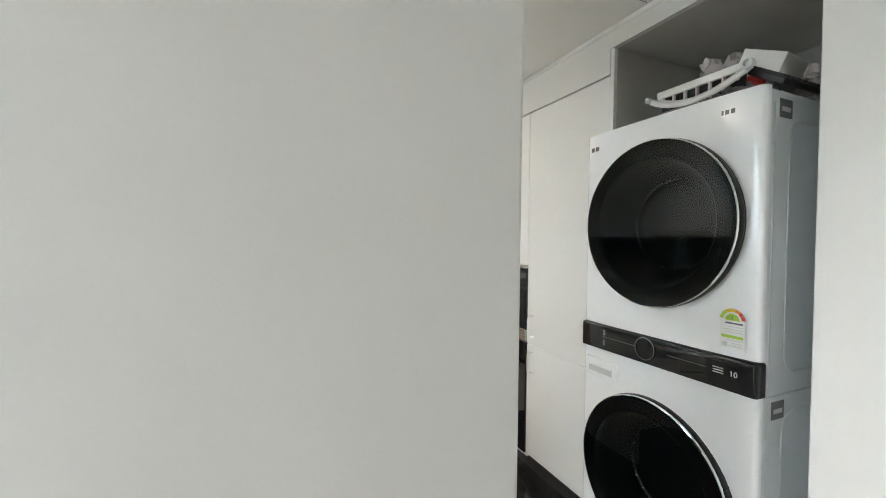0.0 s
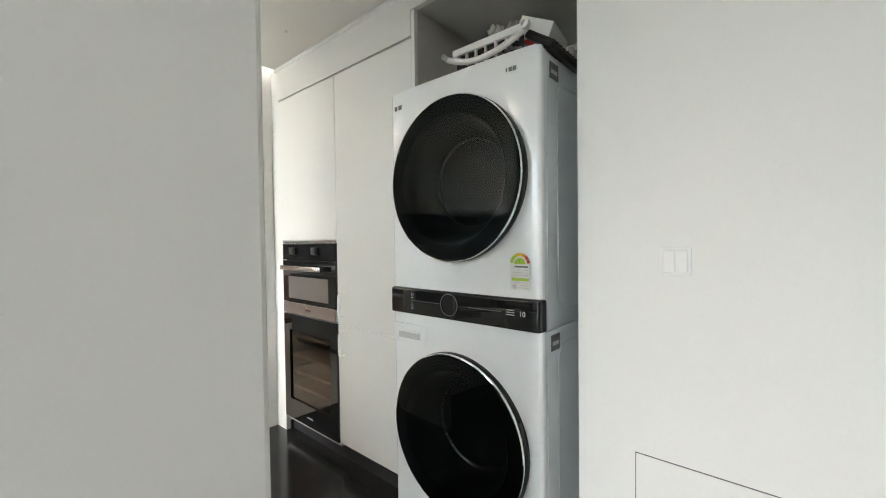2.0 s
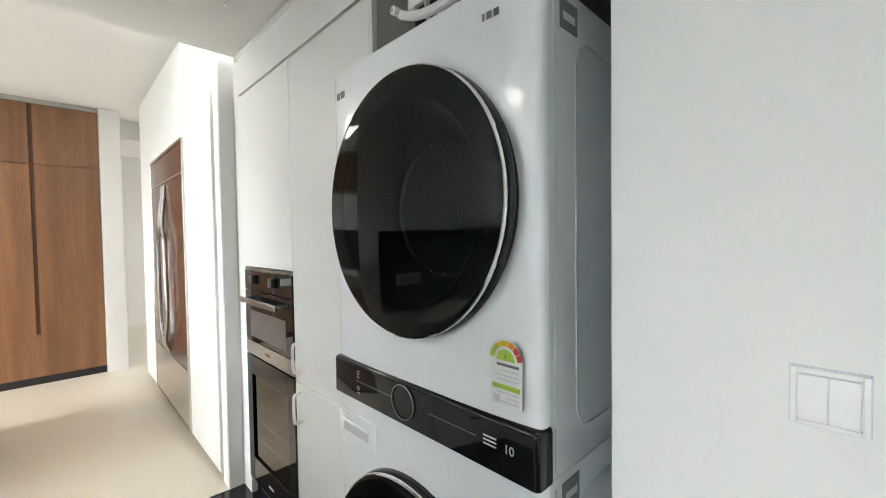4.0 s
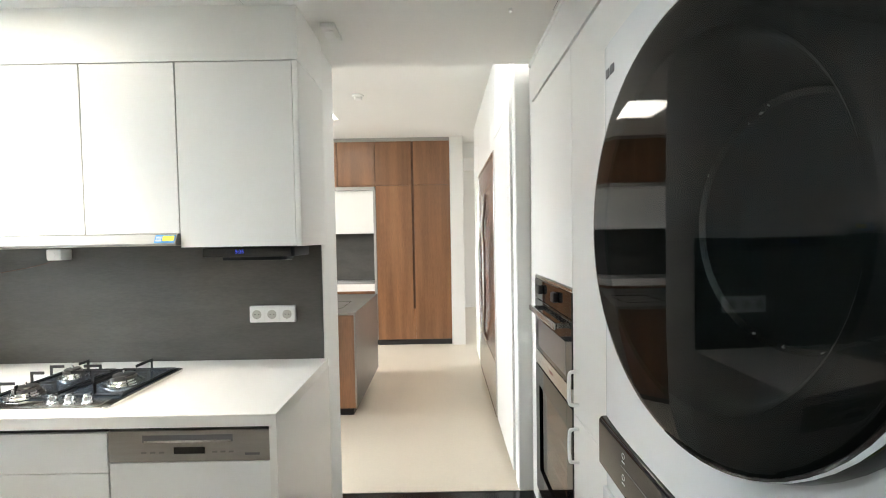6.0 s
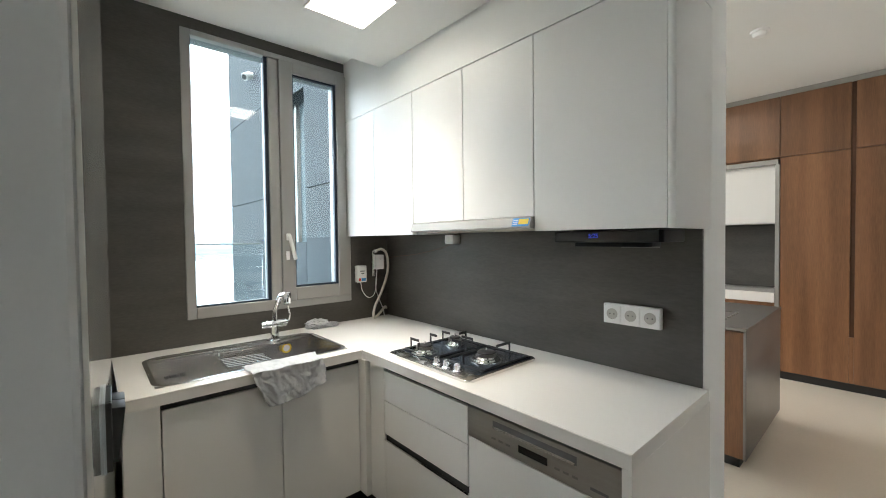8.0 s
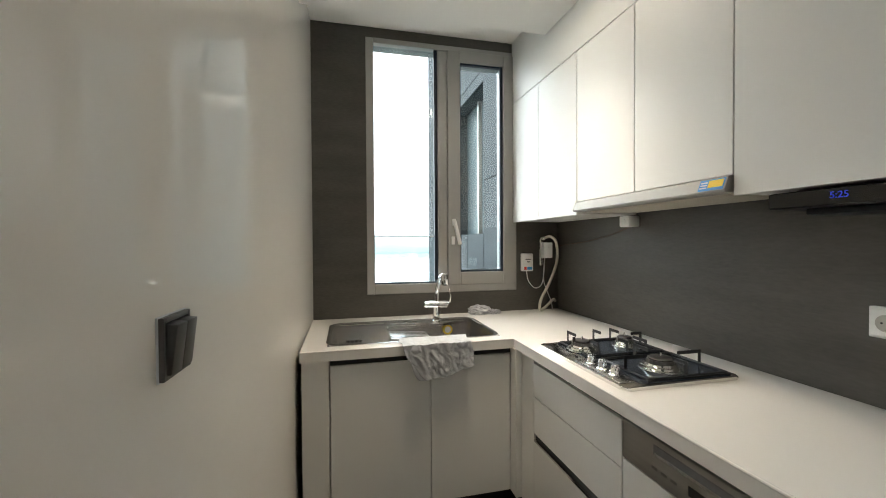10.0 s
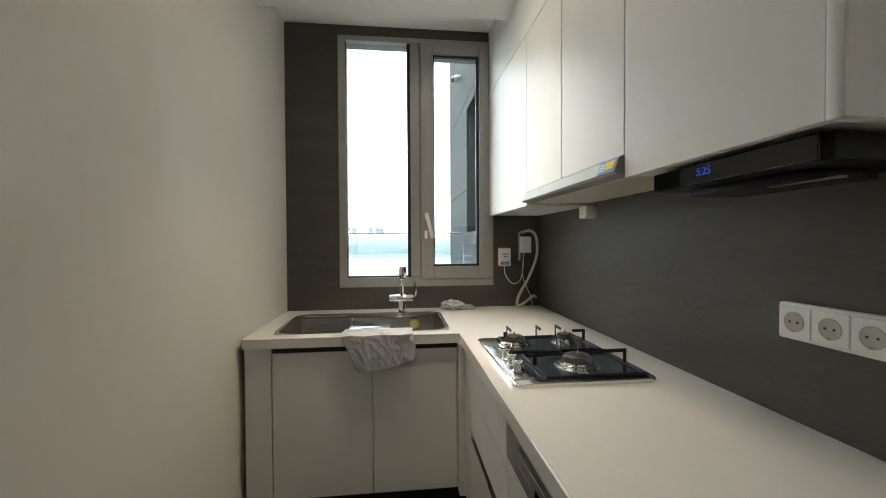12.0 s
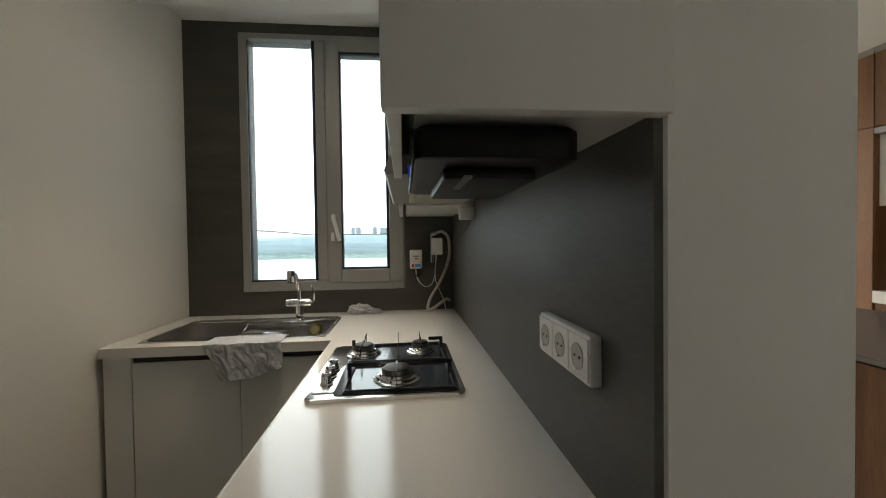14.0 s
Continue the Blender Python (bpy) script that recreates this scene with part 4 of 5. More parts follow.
cdoor = part("door", ring_frame(0.633, 1.237, 0.114, 0.797, 0.07, 0.10, 0.13, 0.140, 0.165, 0.001), BLACK_GLASS, cooler, "black glass door frame")
part("pane", box(0.150, 0.156, 0.703, 1.167, 0.244, 0.697), glass("brown_glass", (0.42, 0.36, 0.31)), cdoor, "brown tinted glass pane", smooth=False)
for k, z in enumerate((0.30, 0.40, 0.50, 0.64)):
    part("shelf", box(0.19, 0.44, 0.663, 1.207, z, z + 0.018, 0.002), WOOD if k < 3 else STEEL, cooler, "pale wooden shelf")
part("name_mark", box(0.1388, 0.1400, 0.905, 0.965, 0.165, 0.173), PALE_INK, cooler)

# ---- washer tower ----
tower = thing("washer_tower", (0.4, -0.35, 0), "white washer and dryer tower with round black glass doors", "washing machine")


def upright_slab(x0, x1, y0, y1, z0, z1, r):
    bm = box(x0, x1, y0, y1, z0, z1)
    edges = [e for e in bm.edges if abs(e.verts[0].co.z - e.verts[1].co.z) > 0.01 or (e.verts[0].co.z > z1 - 0.001 and e.verts[1].co.z > z1 - 0.001)]
    bmesh.ops.bevel(bm, geom=edges, offset=r, segments=4, affect="EDGES", profile=0.5)
    return bm


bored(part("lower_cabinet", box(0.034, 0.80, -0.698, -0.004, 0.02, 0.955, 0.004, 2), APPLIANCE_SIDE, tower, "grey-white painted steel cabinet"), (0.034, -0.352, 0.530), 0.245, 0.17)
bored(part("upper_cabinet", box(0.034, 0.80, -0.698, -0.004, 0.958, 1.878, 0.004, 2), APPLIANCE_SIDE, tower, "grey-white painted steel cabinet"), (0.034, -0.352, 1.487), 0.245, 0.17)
def bowed_front(z0, z1):
    """A front panel that bows gently forward, with rounded upright edges."""
    edge = [(0.010 * (abs(u) / 0.337) ** 4, -0.351 + u) for u in [-0.337 + 0.674 * k / 36 for k in range(37)]]
    corner = [(0.010 + 0.014 * (1 - math.cos(radians(a))), 0.337 + 0.014 * math.sin(radians(a))) for a in (20, 45, 70, 90)]
    outline = [(x, -0.351 - y) for x, y in reversed(corner)] + edge + [(x, -0.351 + y) for x, y in corner] + [(0.036, 0.0), (0.036, -0.702)]
    bm = prism(list(reversed(outline)), z0, z1)
    top = [e for e in bm.edges if e.verts[0].co.z > z1 - 0.001 and e.verts[1].co.z > z1 - 0.001 and min(e.verts[0].co.x, e.verts[1].co.x) < 0.03]
    bmesh.ops.bevel(bm, geom=top, offset=0.004, segments=2, affect="EDGES", profile=0.5)
    return bm


bored(part("lower_front", bowed_front(0.03, 0.963), APPLIANCE, tower, "glossy white front panel"), (0.01, -0.352, 0.530), 0.245, 0.1)
bored(part("upper_front", bowed_front(1.070, 1.886), APPLIANCE, tower, "glossy white front panel"), (0.01, -0.352, 1.487), 0.245, 0.1)
part("base", box(0.05, 0.78, -0.68, -0.02, 0.0, 0.03), BLACK, tower)
for z0, z1 in ((0.10, 0.90), (1.02, 1.80)):
    part("side_emboss", turned(flat_ring(rounded(0, 0, 0.60, z1 - z0, 0.06), rounded(0, 0, 0.592, z1 - z0 - 0.008, 0.056), -0.0005, 0.003), Matrix.Translation((0.44, -0.698, (z0 + z1) / 2)) @ AXES["-y"]), APPLIANCE_SIDE, tower)
    part("side_trim", box(0.060, 0.066, -0.7005, -0.697, z0 - 0.05, z1 + 0.04), APPLIANCE_SIDE, tower)
for z in (1.80, 0.885):
    part("rating_plate", box(0.085, 0.150, -0.6995, -0.6975, z, z + 0.055), INK, tower, "small grey rating plate", smooth=False)
    part("plate_print", box(0.095, 0.140, -0.7002, -0.6993, z + 0.018, z + 0.032), PALE_INK, tower, smooth=False)
band = part("control_band", upright_slab(-0.006, 0.050, -0.7045, 0.0015, 0.964, 1.069, 0.012), BLACK_GLASS, tower, "glossy black control band")
dial = part("dial", lathe([(0.0415, 0.0), (0.0415, 0.004), (0.039, 0.005), (0.038, 0.002), (0, 0.002)], (-0.006, -0.330, 1.020), "-x", 40), BLACK_GLASS, band)
part("dial_ring", lathe([(0.0415, 0.003), (0.0425, 0.005), (0.0405, 0.006), (0.0395, 0.004)], (-0.006, -0.330, 1.020), "-x", 40), DARK_STEEL, dial, "thin grey ring")
part("fine_line", box(-0.0068, -0.0060, -0.56, -0.42, 1.0185, 1.0200), DARK_STEEL, band, smooth=False)
part("fine_line", box(-0.0068, -0.0060, -0.28, -0.12, 1.0185, 1.0200), DARK_STEEL, band, smooth=False)
for z in (1.043, 1.000):
    part("touch_mark", lathe([(0.006, 0.0), (0.006, 0.0006), (0.0048, 0.0006), (0.0048, 0)], (-0.006, -0.130, z), "-x", 16), PALE_INK, band)
    part("touch_print", box(-0.0066, -0.0060, -0.136, -0.124, z - 0.014, z - 0.011), PALE_INK, band, smooth=False)
lettering("warranty_mark", "10", 0.024, facing(-0.0066, -0.642, 1.018, "-x"), PALE_INK, band, "pale printed 10")
for k in range(3):
    part("print_bar", box(-0.0066, -0.0060, -0.612, -0.580, 1.011 + k * 0.008, 1.014 + k * 0.008), PALE_INK, band, smooth=False)
ddr = part("detergent_drawer", box(-0.004, 0.006, -0.200, -0.022, 0.838, 0.918, 0.003, 2), APPLIANCE, tower)
part("drawer_grip", box(-0.0052, -0.0035, -0.172, -0.045, 0.858, 0.889, 0.0008), PALE_INK, ddr, "pale recessed grip")
part("drawer_lip", box(-0.0085, -0.0045, -0.170, -0.047, 0.884, 0.892, 0.001), APPLIANCE, ddr)


def porthole(cz):
    c = (0.0, -0.352, cz)
    R = 0.3045
    d = part("door", lathe([(R + 0.003, -0.012), (R + 0.004, 0.006), (R + 0.002, 0.016), (R - 0.003, 0.0225)], c, "-x", 72), BLACK_GLASS, tower, "round black door")
    part("chrome_ring", lathe([(R - 0.003, 0.0215), (R + 0.0016, 0.0225), (R + 0.0020, 0.0260), (R + 0.0006, 0.0300), (R - 0.0025, 0.0312)], c, "-x", 72), CHROME, d, "polished chrome ring")
    part("glass", lathe([(R - 0.0022, 0.0311), (R - 0.0045, 0.0326), (R - 0.012, 0.0331), (R - 0.05, 0.0338), (0.15, 0.0344), (0, 0.0346)], c, "-x", 96), SMOKED, d, "dark smoked glass")
    part("door_lining", lathe([(R - 0.003, 0.0302), (R - 0.012, 0.0290), (0.252, 0.0285)], c, "-x", 72), BLACK, d, "black border behind the glass")
    part("glass_bowl", lathe([(0.252, 0.0285), (0.243, 0.0275), (0.237, 0.021), (0.231, 0.002), (0.222, -0.04), (0.20, -0.095), (0.165, -0.128), (0.10, -0.142), (0, -0.146)], c, "-x", 72), BOWL, d, "dark grey glossy bowl behind the glass")
    part("bowl_ring", lathe([(0.168, -0.119), (0.172, -0.115), (0.176, -0.112), (0.172, -0.118)], c, "-x", 60), STEEL, d, "thin steel drum ring")
    arc = [(-0.014, c[1] - (R + 0.004) * math.cos(radians(a)), cz + (R + 0.004) * math.sin(radians(a))) for a in range(-24, 25, 4)]
    part("handle", tube(arc, 0.006, 10, 0), BLACK, d, "black grip along the door edge")


porthole(1.490)
porthole(0.532)
for y, w in ((-0.035, 0.016), (-0.062, 0.020)):
    part("maker_mark", box(0.0058 if y > -0.05 else 0.0040, 0.0115, y - w / 2, y + w / 2, 1.815, 1.833), INK, tower, "small grey maker mark", smooth=False)
for k in range(5):
    part("model_mark", turned(box(-0.0006, 0.006, 0.026 - k * 0.0165, 0.038 - k * 0.0165, 1.823, 1.837), pose(0.0028, -0.581, 0, 0, 0, 1.4)), INK, tower, "grey printed model mark", smooth=False)
tag = part("energy_label", box(-0.0014, 0.0, -0.669, -0.596, 1.098, 1.185), PLASTIC, tower, "white energy label with a coloured dial", smooth=False)
part("dial_back", lathe([(0, 0.0010), (0.0385, 0.0010), (0.0385, 0)], (0.0, -0.6325, 1.183), "-x", 32), PLASTIC, tag)
for k in range(7):
    a0, a1 = 6 + k * 24, 28 + k * 24
    outline = [(0.037 * math.cos(radians(a0 + (a1 - a0) * i / 4)), 0.037 * math.sin(radians(a0 + (a1 - a0) * i / 4))) for i in range(5)]
    outline += [(0.027 * math.cos(radians(a1 - (a1 - a0) * i / 4)), 0.027 * math.sin(radians(a1 - (a1 - a0) * i / 4))) for i in range(5)]
    part("dial_band", turned(prism(outline, 0.0, 0.0012), facing(-0.0016, -0.6325, 1.183, "-x")), (RED, RED, ORANGE, YELLOW, YELLOW, GREEN, GREEN)[k], tag, smooth=False)
part("green_half", turned(prism([(0.021 * math.cos(radians(a)), 0.021 * math.sin(radians(a))) for a in range(0, 181, 15)], 0.0, 0.001), facing(-0.0016, -0.6325, 1.183, "-x")), GREEN, tag, smooth=False)
lettering("grade", "1", 0.016, facing(-0.0026, -0.6325, 1.191, "-x"), INK, tag)
part("green_bar", box(-0.0020, -0.0013, -0.664, -0.601, 1.128, 1.137), GREEN, tag, smooth=False)
for k, (w, z) in enumerate(((0.05, 1.172), (0.04, 1.163), (0.055, 1.154), (0.05, 1.146), (0.05, 1.121), (0.03, 1.112), (0.04, 1.104))):
    part("print_bar", box(-0.0019, -0.0013, -0.662, -0.662 + w, z, z + (0.005 if k == 0 else 0.002)), INK if k == 0 else PALE_INK, tag, smooth=False)
part("code_mark", box(-0.0019, -0.0013, -0.618, -0.604, 1.101, 1.115), PALE_INK, tag, smooth=False)

# ---- things stored on the tower ----
TOP = 1.8865
fr = thing("shelf_insert", (0.12, -0.40, TOP), "white curved plastic shelf frame lying on the tower", "shelf insert")
arcp = [(0.018 - 0.016 * math.sin(math.pi * t), -0.315 - 0.340 * t, TOP + 0.012 + 0.052 * (2 * t - 1) ** 2 + 0.006 * t) for t in [k / 16 for k in range(17)]]
part("curved_bar", join(tube(arcp, 0.0105, 10, 2), tube([(x + 0.02, y, z + 0.012) for x, y, z in arcp[1:-1]], 0.007, 8, 2)), PLASTIC, fr)
for e, lug in ((0, 0.010), (-1, 0.016)):
    x, y, z = arcp[e]
    part("end_lug", lathe([(0, -0.004), (lug * 0.9, -0.004), (lug, 0.0), (lug, 0.016), (lug * 0.6, 0.018), (lug * 0.55, 0.006), (0, 0.006)], (x - 0.008, y, z + 0.002), "-x", 18), PLASTIC, fr)
part("top_bar", box(0.022, 0.036, -0.640, -0.335, TOP + 0.066, TOP + 0.092, 0.003, 2), PLASTIC, fr)
part("mesh_backing", box(0.038, 0.041, -0.630, -0.345, TOP + 0.020, TOP + 0.070), BLACK, fr, "black mesh backing", smooth=False)
for k in range(7):
    x, y, z = arcp[2 + 2 * k]
    part("rib", box(0.020, 0.034, y - 0.003, y + 0.003, z - 0.004, max(z + 0.006, TOP + 0.068), 0.001), PLASTIC, fr)
mat_panel = thing("dark_grille", (0.25, -0.62, TOP), "black ribbed plastic grille leaning on the tower", "grille")
tiltg = pose(0.30, -0.655, TOP + 0.052, 34, -3, 4)
part("panel", turned(box(-0.24, 0.24, -0.055, 0.055, -0.010, 0.010, 0.003), tiltg), BLACK, mat_panel)
for k in range(16):
    part("rib", turned(box(-0.235 + k * 0.031, -0.225 + k * 0.031, -0.053, 0.053, 0.010, 0.017), tiltg), BLACK, mat_panel)
single("white_carton", turned(box(-0.11, 0.11, -0.06, 0.06, -0.05, 0.05, 0.002), pose(0.22, -0.600, TOP + 0.105, 24, -6, 12)), PLASTIC, (0.22, -0.545, TOP), "white carton leaning among the stored things", "carton")
single("plastic_bag", crumpled(0.19, -0.49, TOP + 0.03, 0.08, 0.11, 0.12, 5.2, 2.0, 1.1), PLASTIC_BAG, (0.20, -0.40, TOP), "crumpled clear plastic bag with coloured packs", "plastic bag")
single("blue_pack", crumpled(0.12, -0.465, TOP + 0.100, 0.016, 0.026, 0.022, 2.2, 2.0, 0.8), BLUE, (0.115, -0.385, TOP), "small blue plastic pack", "pack")
single("red_pack", crumpled(0.12, -0.53, TOP + 0.105, 0.014, 0.018, 0.018, 6.6, 2.0, 0.8), RED, (0.12, -0.44, TOP), "small red plastic pack", "pack")
single("red_pack", crumpled(0.10, -0.615, TOP + 0.03, 0.02, 0.03, 0.03, 7.1, 2.0, 0.8), RED, (0.10, -0.615, TOP), "small red plastic pack", "pack")
single("plastic_bag", crumpled(0.52, -0.62, TOP + 0.04, 0.10, 0.09, 0.10, 9.3, 2.0, 1.0), PLASTIC_BAG, (0.52, -0.62, TOP), "crumpled pale plastic bag", "plastic bag")
single("plastic_bag", crumpled(0.08, -0.55, TOP + 0.005, 0.05, 0.08, 0.035, 1.3, 2.4, 0.9), PLASTIC_BAG, (0.08, -0.55, TOP), "flat crumpled plastic bag", "plastic bag")

# ---- living room ----
FX = 0.052


def white_panel(name, y0, y1, z0, z1, parent):
    return part(name, box(FX, FX + 0.02, y0 + 0.002, y1 - 0.002, z0, z1, 0.0012), LAMINATE, parent)


near = thing("tall_cabinet", (0.4, 1.8, 0), "white tall cabinet beside the steel refrigerator", "cabinet")
part("body", box(FX + 0.022, 0.75, 1.472, 2.155, 0.06, 2.80), LAMINATE, near)
part("plinth", box(FX + 0.05, 0.75, 1.472, 2.155, 0.004, 0.06), BLACK, near)
for y0, y1, z0, z1 in ((1.472, 1.56, 0.06, 2.79), (1.56, 2.155, 0.06, 0.79), (1.56, 2.155, 0.793, 2.215), (1.56, 2.155, 2.218, 2.79)):
    white_panel("door", y0, y1, z0, z1, near)
over = thing("bridge_cabinet", (0.4, 2.8, 2.2), "white cabinet above the steel refrigerator", "cabinet")
part("body", box(FX + 0.022, 0.75, 2.157, 3.45, 2.20, 2.80), LAMINATE, over)
for y0, y1 in ((2.157, 2.45), (2.45, 3.45)):
    white_panel("door", y0, y1, 2.135, 2.79, over)
farc = thing("tall_cabinet", (0.4, 3.75, 0), "white tall end cabinet beyond the steel refrigerator", "cabinet")
part("body", box(FX + 0.022, 0.75, 3.452, 4.05, 0.06, 2.80), LAMINATE, farc)
part("plinth", box(FX + 0.05, 0.75, 3.452, 4.05, 0.004, 0.06), BLACK, farc)
white_panel("door", 3.452, 4.05, 0.06, 2.79, farc)
part("cabinet_top", box(FX + 0.03, 0.75, 1.472, 4.05, 2.80, 2.838), CEILING, farc)

fridge = thing("refrigerator", (0.4, 2.8, 0), "built-in side-by-side refrigerator with a walnut-toned mirror finish and steel trim", "refrigerator")
part("case", box(FX + 0.03, 0.74, 2.165, 3.445, 0.004, 2.13), BLACK, fridge)
part("trim", ring_frame(2.158, 3.45, 0.07, 2.133, 0.022, 0.022, 0.012, FX - 0.012, FX + 0.03, 0.002), STEEL, fridge, "brushed steel surround")
part("top_grille", box(FX - 0.006, FX + 0.03, 2.182, 3.428, 1.905, 2.108, 0.002), FRIDGE, fridge, "walnut grille panel")
part("grille_trim", box(FX - 0.010, FX + 0.01, 2.182, 3.428, 1.885, 1.902), STEEL, fridge)
for y0, y1, hy in ((2.182, 2.80, 2.755), (2.806, 3.428, 2.851)):
    d = part("door", box(FX - 0.010, FX + 0.03, y0, y1, 0.50, 1.882, 0.002), FRIDGE, fridge, "walnut-toned door")
    part("handle", tube([(FX - 0.012, hy, 0.52), (FX - 0.040, hy, 0.62), (FX - 0.042, hy + (0.10 if hy > 2.8 else -0.10) * 0.9, 0.82), (FX - 0.042, hy + (0.10 if hy > 2.8 else -0.10), 1.15), (FX - 0.042, hy + (0.10 if hy > 2.8 else -0.10) * 0.9, 1.40), (FX - 0.040, hy, 1.56), (FX - 0.014, hy, 1.86)], 0.016, 10), STEEL, d, "long curved steel handle")
part("lower_drawer", box(FX - 0.010, FX + 0.03, 2.182, 3.428, 0.085, 0.494, 0.002), STEEL, fridge, "brushed steel lower front")

WY = 4.56
tall_wood = thing("wardrobe_cabinet", (-0.75, 4.85, 0), "tall walnut cabinet with a full-height grip groove", "cabinet")
part("body", box(-1.255, -0.242, WY + 0.022, 5.1, 0.06, 2.80), WOOD, tall_wood)
part("plinth", box(-1.255, -0.242, WY + 0.01, 5.1, 0.004, 0.075), BLACK, tall_wood, "black plinth")
part("top_trim", box(-3.4, -0.240, WY - 0.004, WY + 0.03, 2.792, 2.838), ALU, tall_wood, "grey metal top trim")
for x0, x1 in ((-1.255, -0.765), (-0.735, -0.243)):
    part("door", box(x0 + 0.0015, x1 - 0.0015, WY, WY + 0.021, 0.08, 2.192, 0.001), WOOD, tall_wood)
    part("upper_door", box(x0 + 0.0015, x1 - 0.0015, WY, WY + 0.021, 2.197, 2.79, 0.001), WOOD, tall_wood)
part("grip_groove", box(-0.7645, -0.7355, WY + 0.012, WY + 0.021, 0.50, 2.79), DARK_WOOD, tall_wood, "dark grip groove")
part("groove_foot", box(-0.7645, -0.7355, WY, WY + 0.021, 0.08, 0.4985), WOOD, tall_wood)
recess = thing("appliance_cabinet", (-2.3, 4.85, 0), "walnut cabinet with an open lit appliance recess", "cabinet")
for x0, x1 in ((-1.77, -1.258), (-2.30, -1.772), (-2.85, -2.302), (-3.4, -2.852)):
    part("upper_door", box(x0 + 0.0015, x1 - 0.0015, WY, WY + 0.021, 2.197, 2.79, 0.001), WOOD, recess)
part("top_box", box(-3.4, -1.257, WY + 0.022, 5.1, 2.185, 2.80), WOOD, recess)
part("recess_trim", join(box(-3.4, -1.27, WY - 0.003, WY + 0.06, 2.135, 2.183, 0.002), box(-1.292, -1.258, WY - 0.003, WY + 0.5, 0.08, 2.134, 0.002)), ALU, recess, "grey metal recess trim")
part("rolling_shutter", box(-3.4, -1.294, WY + 0.05, WY + 0.07, 1.55, 2.134), LAMINATE, recess, "white shutter half down")
part("back", box(-3.4, -1.294, WY + 0.46, WY + 0.48, 0.86, 1.55), STONE, recess, "dark stone back")
part("shelf_top", box(-3.4, -1.294, WY - 0.01, WY + 0.46, 0.755, 0.855, 0.002), COUNTER, recess, "white stone shelf")
part("lower_front", box(-3.4, -1.294, WY + 0.02, WY + 0.05, 0.08, 0.753), WOOD, recess)
part("plinth", box(-3.4, -1.258, WY + 0.03, WY + 0.5, 0.004, 0.08), BLACK, recess)
beyond = thing("wardrobe_cabinet", (-4.4, 4.85, 0), "tall walnut cabinet with three plain doors", "cabinet")
part("body", box(-5.44, -3.405, WY + 0.022, 5.1, 0.06, 2.80), WOOD, beyond)
part("plinth", box(-5.44, -3.405, WY + 0.01, 5.1, 0.004, 0.075), BLACK, beyond, "black plinth")
part("top_trim", box(-5.44, -3.405, WY - 0.004, WY + 0.03, 2.792, 2.838), ALU, beyond, "grey metal top trim")
for x0, x1 in ((-5.44, -4.76), (-4.76, -4.08), (-4.08, -3.405)):
    part("door", box(x0 + 0.0015, x1 - 0.0015, WY, WY + 0.021, 0.08, 2.192, 0.001), WOOD, beyond)
    part("upper_door", box(x0 + 0.0015, x1 - 0.0015, WY, WY + 0.021, 2.197, 2.79, 0.001), WOOD, beyond)
island = thing("kitchen_island", (-1.9, 2.9, 0), "walnut kitchen island with dark steel top and side", "island")
part("body", box(-2.8, -1.100, 2.392, 3.43, 0.07, 0.835), WOOD, island)
part("front_panel", box(-2.8, -1.098, 2.372, 2.391, 0.07, 0.845, 0.001), WOOD, island, "walnut end panel")
part("side_panel", box(-1.0985, -1.083, 2.370, 3.45, 0.065, 0.852, 0.002), DARK_STEEL, island, "dark steel side panel")
part("worktop", box(-2.8, -1.080, 2.365, 3.455, 0.8525, 0.872, 0.002), DARK_STEEL, island, "dark steel worktop")
part("plinth", box(-2.75, -1.12, 2.40, 3.42, 0.004, 0.068), BLACK, island)
part("sink_edge", flat_ring(rounded(-1.45, 2.75, 0.42, 0.40, 0.03), rounded(-1.45, 2.75, 0.40, 0.38, 0.025), 0.8722, 0.876), STEEL, island)
setting("far_partition", box(-0.4, 2.9, 7.4, 7.5, 0.004, 2.84), WHITE_WALL, "white far wall beyond the column", "wall")
setting("far_beam", box(-0.058, 2.9, 4.9, 5.2, 2.62, 2.84), CEILING, "shallow white ceiling beam", "beam")
setting("baseboard", box(-0.4, 2.9, 7.385, 7.4, 0.004, 0.06), LAMINATE, "low white baseboard", "baseboard")

# ---- outside ----
setting("ground", box(-4500, 60, -3500, 3500, -61, -60), GROUND, "hazy far ground below the tower block", "ground")
dome = lathe([(4300 * math.cos(radians(a)), 4300 * math.sin(radians(a))) for a in range(-2, 88, 6)], (0, 0, -60), "z", 48)
bmesh.ops.delete(dome, geom=[f for f in dome.faces if f.calc_center_median().x > -400], context="FACES")
setting("backdrop", dome, HAZE, "bright white overcast sky over the river", "sky", smooth=True)
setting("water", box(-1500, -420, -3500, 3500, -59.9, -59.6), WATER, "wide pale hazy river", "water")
rng = random.Random(7)
for k in range(30):
    y = -1150 + k * 42 + rng.uniform(-10, 10)
    tall = -345 < y < -235 or -215 < y < -75
    if not tall and rng.random() < 0.45:
        continue
    x, w, d, h = -2500 - rng.uniform(0, 60), rng.uniform(24, 36), rng.uniform(16, 24), rng.uniform(146, 168) if tall else rng.uniform(55, 105)
    block = thing("apartment_tower", (x, y, -60), "pale hazy apartment tower on the far bank", "tower block", "far apartment towers")
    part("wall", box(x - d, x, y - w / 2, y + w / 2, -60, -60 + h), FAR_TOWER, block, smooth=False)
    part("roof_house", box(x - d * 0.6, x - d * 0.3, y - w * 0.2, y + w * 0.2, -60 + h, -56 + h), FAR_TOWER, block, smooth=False)
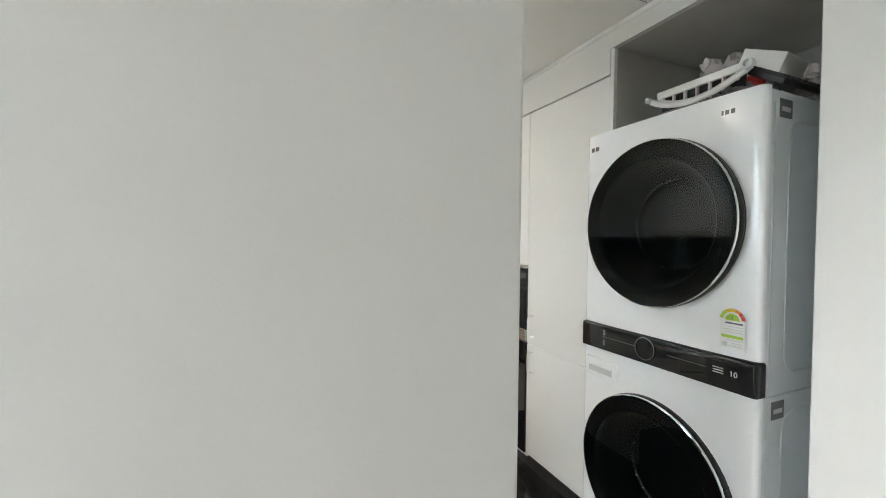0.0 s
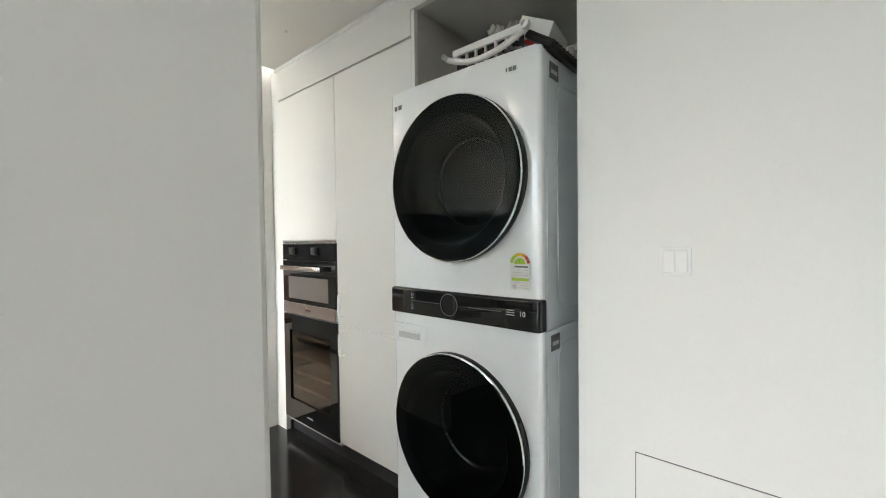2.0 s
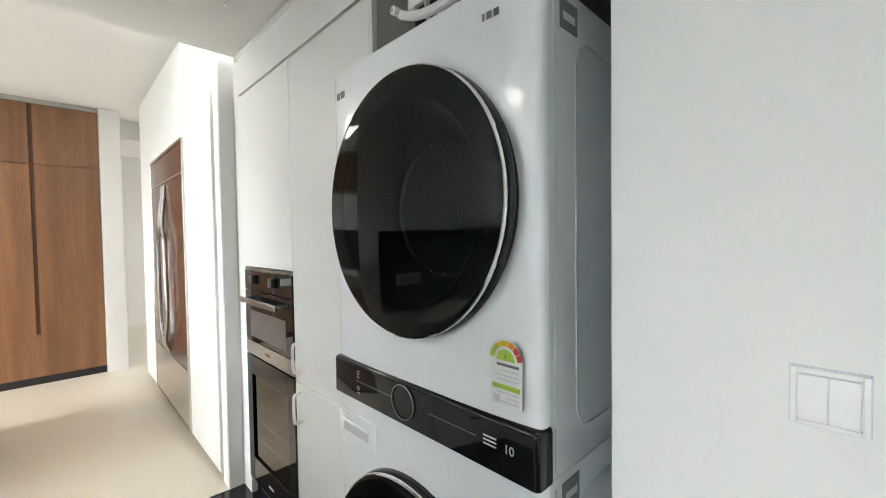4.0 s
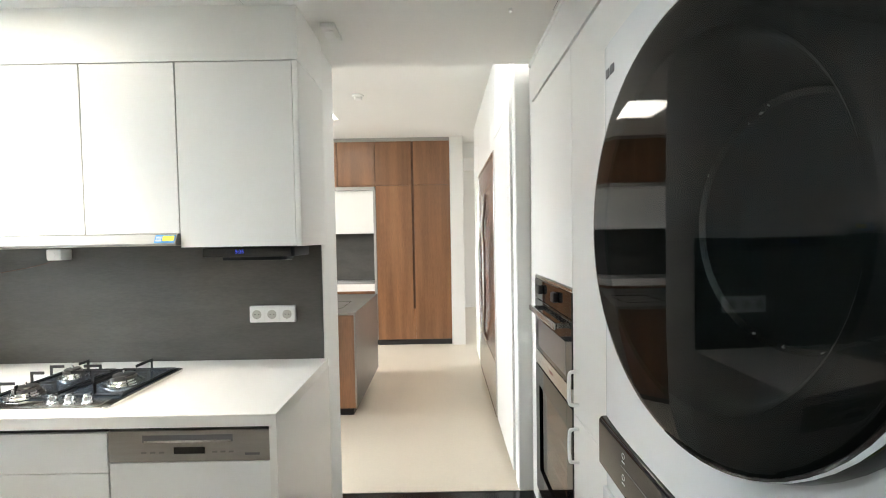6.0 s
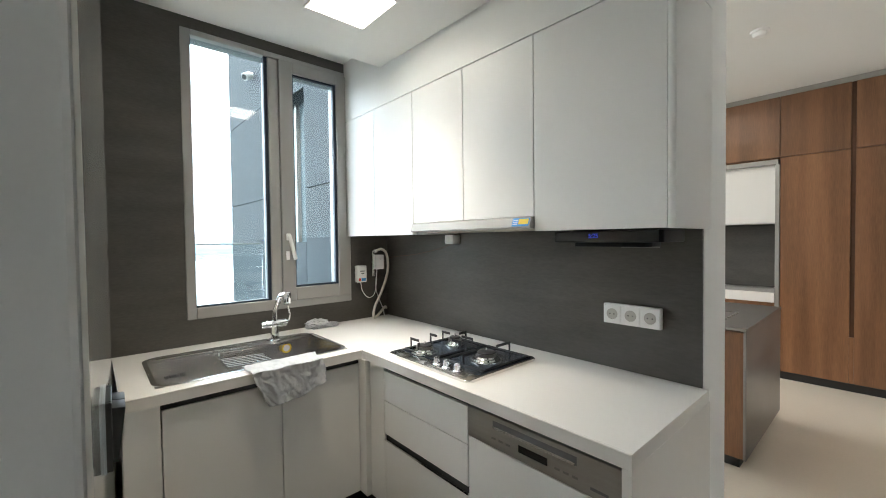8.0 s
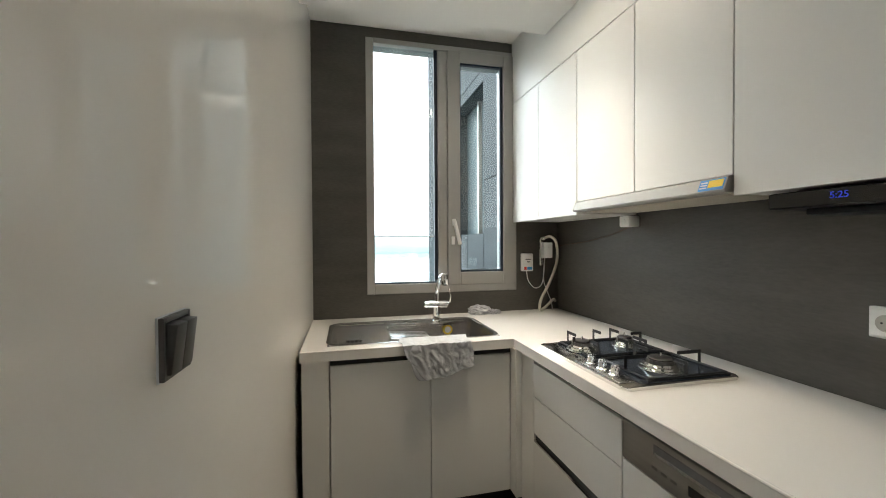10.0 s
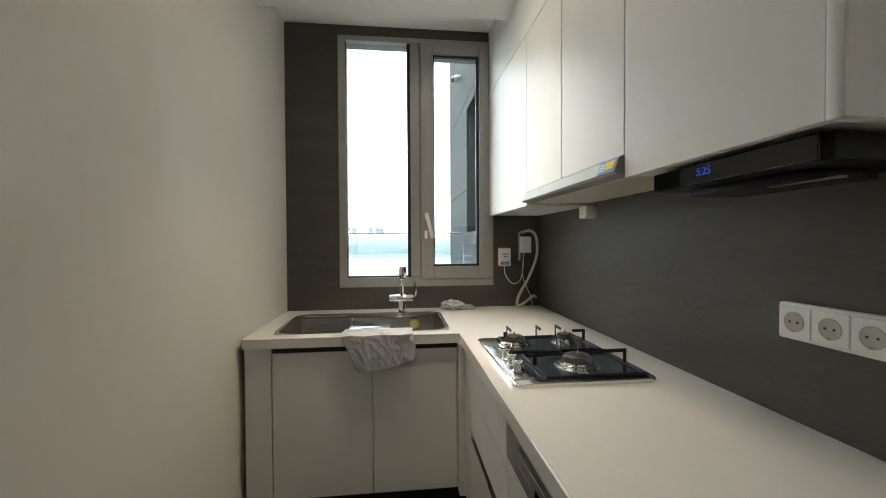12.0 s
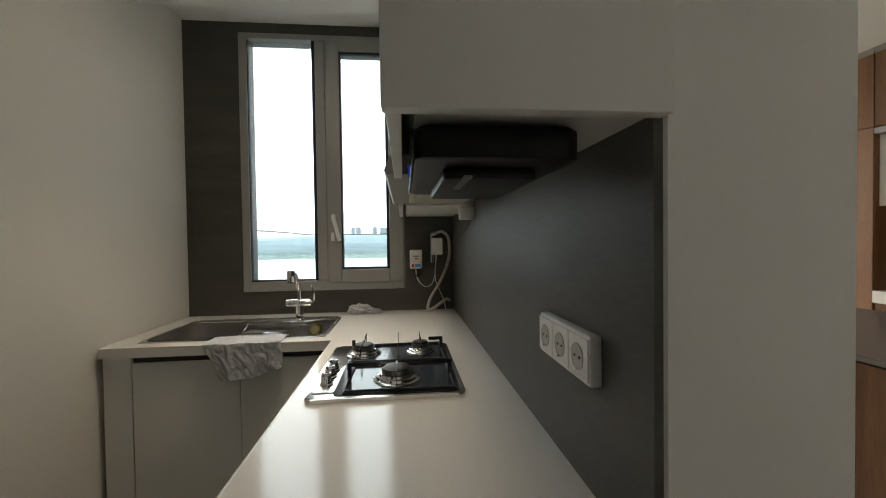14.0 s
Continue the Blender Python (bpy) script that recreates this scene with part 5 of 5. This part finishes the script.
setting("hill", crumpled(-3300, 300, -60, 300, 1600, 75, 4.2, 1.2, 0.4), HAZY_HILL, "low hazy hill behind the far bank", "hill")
# Ridge added in place of haze, to hide the lower parts of the towers.
setting("haze_ridge", crumpled(-2350, -300, -60, 70, 1700, 86, 2.7, 1.6, 0.12), HAZY_HILL, "added low pale ridge that stands for haze before the far towers", "hill")
setting("balcony_slab", box(-5.6, -3.15, -2.2, 1.0, 0.10, 0.30), GRANITE, "granite balcony slab outside the window", "balcony")
rail_t = thing("glass_balustrade", (-5.4, 0.2, 0.3), "clear glass balustrade with a thin metal top rail", "balustrade")
for k in range(2):
    part("glass_panel", box(-5.456, -5.444, -0.35 + k * 0.66, 0.30 + k * 0.66, 0.34, 1.405), RAIL_GLASS, rail_t, smooth=False).visible_shadow = False
part("glass_panel", box(-5.44, -3.16, -0.358, -0.346, 0.34, 1.405), RAIL_GLASS, rail_t, smooth=False).visible_shadow = False
part("top_rail", tube([(-5.45, -0.355, 1.408), (-5.45, 0.955, 1.408)], 0.008, 8, 0), ALU, rail_t)
part("top_rail", tube([(-5.45, -0.352, 1.408), (-3.16, -0.352, 1.408)], 0.008, 8, 0), ALU, rail_t)
part("foot_channel", box(-5.47, -5.43, -0.37, 0.955, 0.30, 0.345), ALU, rail_t)
gw = tagged(new("facade_wing"), "grey granite-clad facade wing beside the window", "facade", kind="structure")
gw.location = (-5.0, 1.1, 0)
part("core", join(box(-6.74, -5.20, 0.99, 1.6, -6, 9), box(-4.16, -3.16, 0.99, 1.6, -6, 9), box(-5.20, -4.16, 0.99, 1.6, -6, 1.42), box(-5.20, -4.16, 0.99, 1.6, 2.86, 9)), GRANITE, gw, smooth=False)
part("deep_window", box(-5.20, -4.16, 1.125, 1.145, 1.42, 2.86), TEAL_GLASS, gw, "teal recessed window glass", smooth=False)
part("window_bar", box(-4.70, -4.66, 1.085, 1.125, 1.42, 2.86), ALU, gw, smooth=False)
for zi in range(7):
    z0, z1 = -1.26 + zi * 1.06, -1.26 + (zi + 1) * 1.06
    for x0, x1 in ((-6.76, -5.20), (-5.20, -4.68), (-4.68, -4.16), (-4.16, -3.16)):
        for a, b in (((z0, z1),) if x1 <= -5.19 or x0 >= -4.17 else ((z0, min(z1, 1.42)), (max(z0, 2.86), z1))):
            if b - a > 0.05:
                part("granite_panel", box(x0 + 0.004, x1 - 0.004, 0.962, 0.988, a + 0.004, b - 0.004, 0.002), GRANITE, gw, smooth=False)
eye = thing("security_camera", (-5.66, 0.96, 3.43), "small pale security camera on the granite facade", "camera")
part("mount", lathe([(0, 0.03), (0.03, 0.03), (0.04, 0.0), (0, 0)], (-5.66, 0.961, 3.43), "-y", 20), PLASTIC, eye)
part("case", tube([(-5.66, 0.93, 3.43), (-5.62, 0.86, 3.38)], 0.045, 16, 0), PLASTIC, eye)
part("lens", tube([(-5.62, 0.86, 3.38), (-5.615, 0.85, 3.374)], 0.03, 16, 0), BLACK, eye)
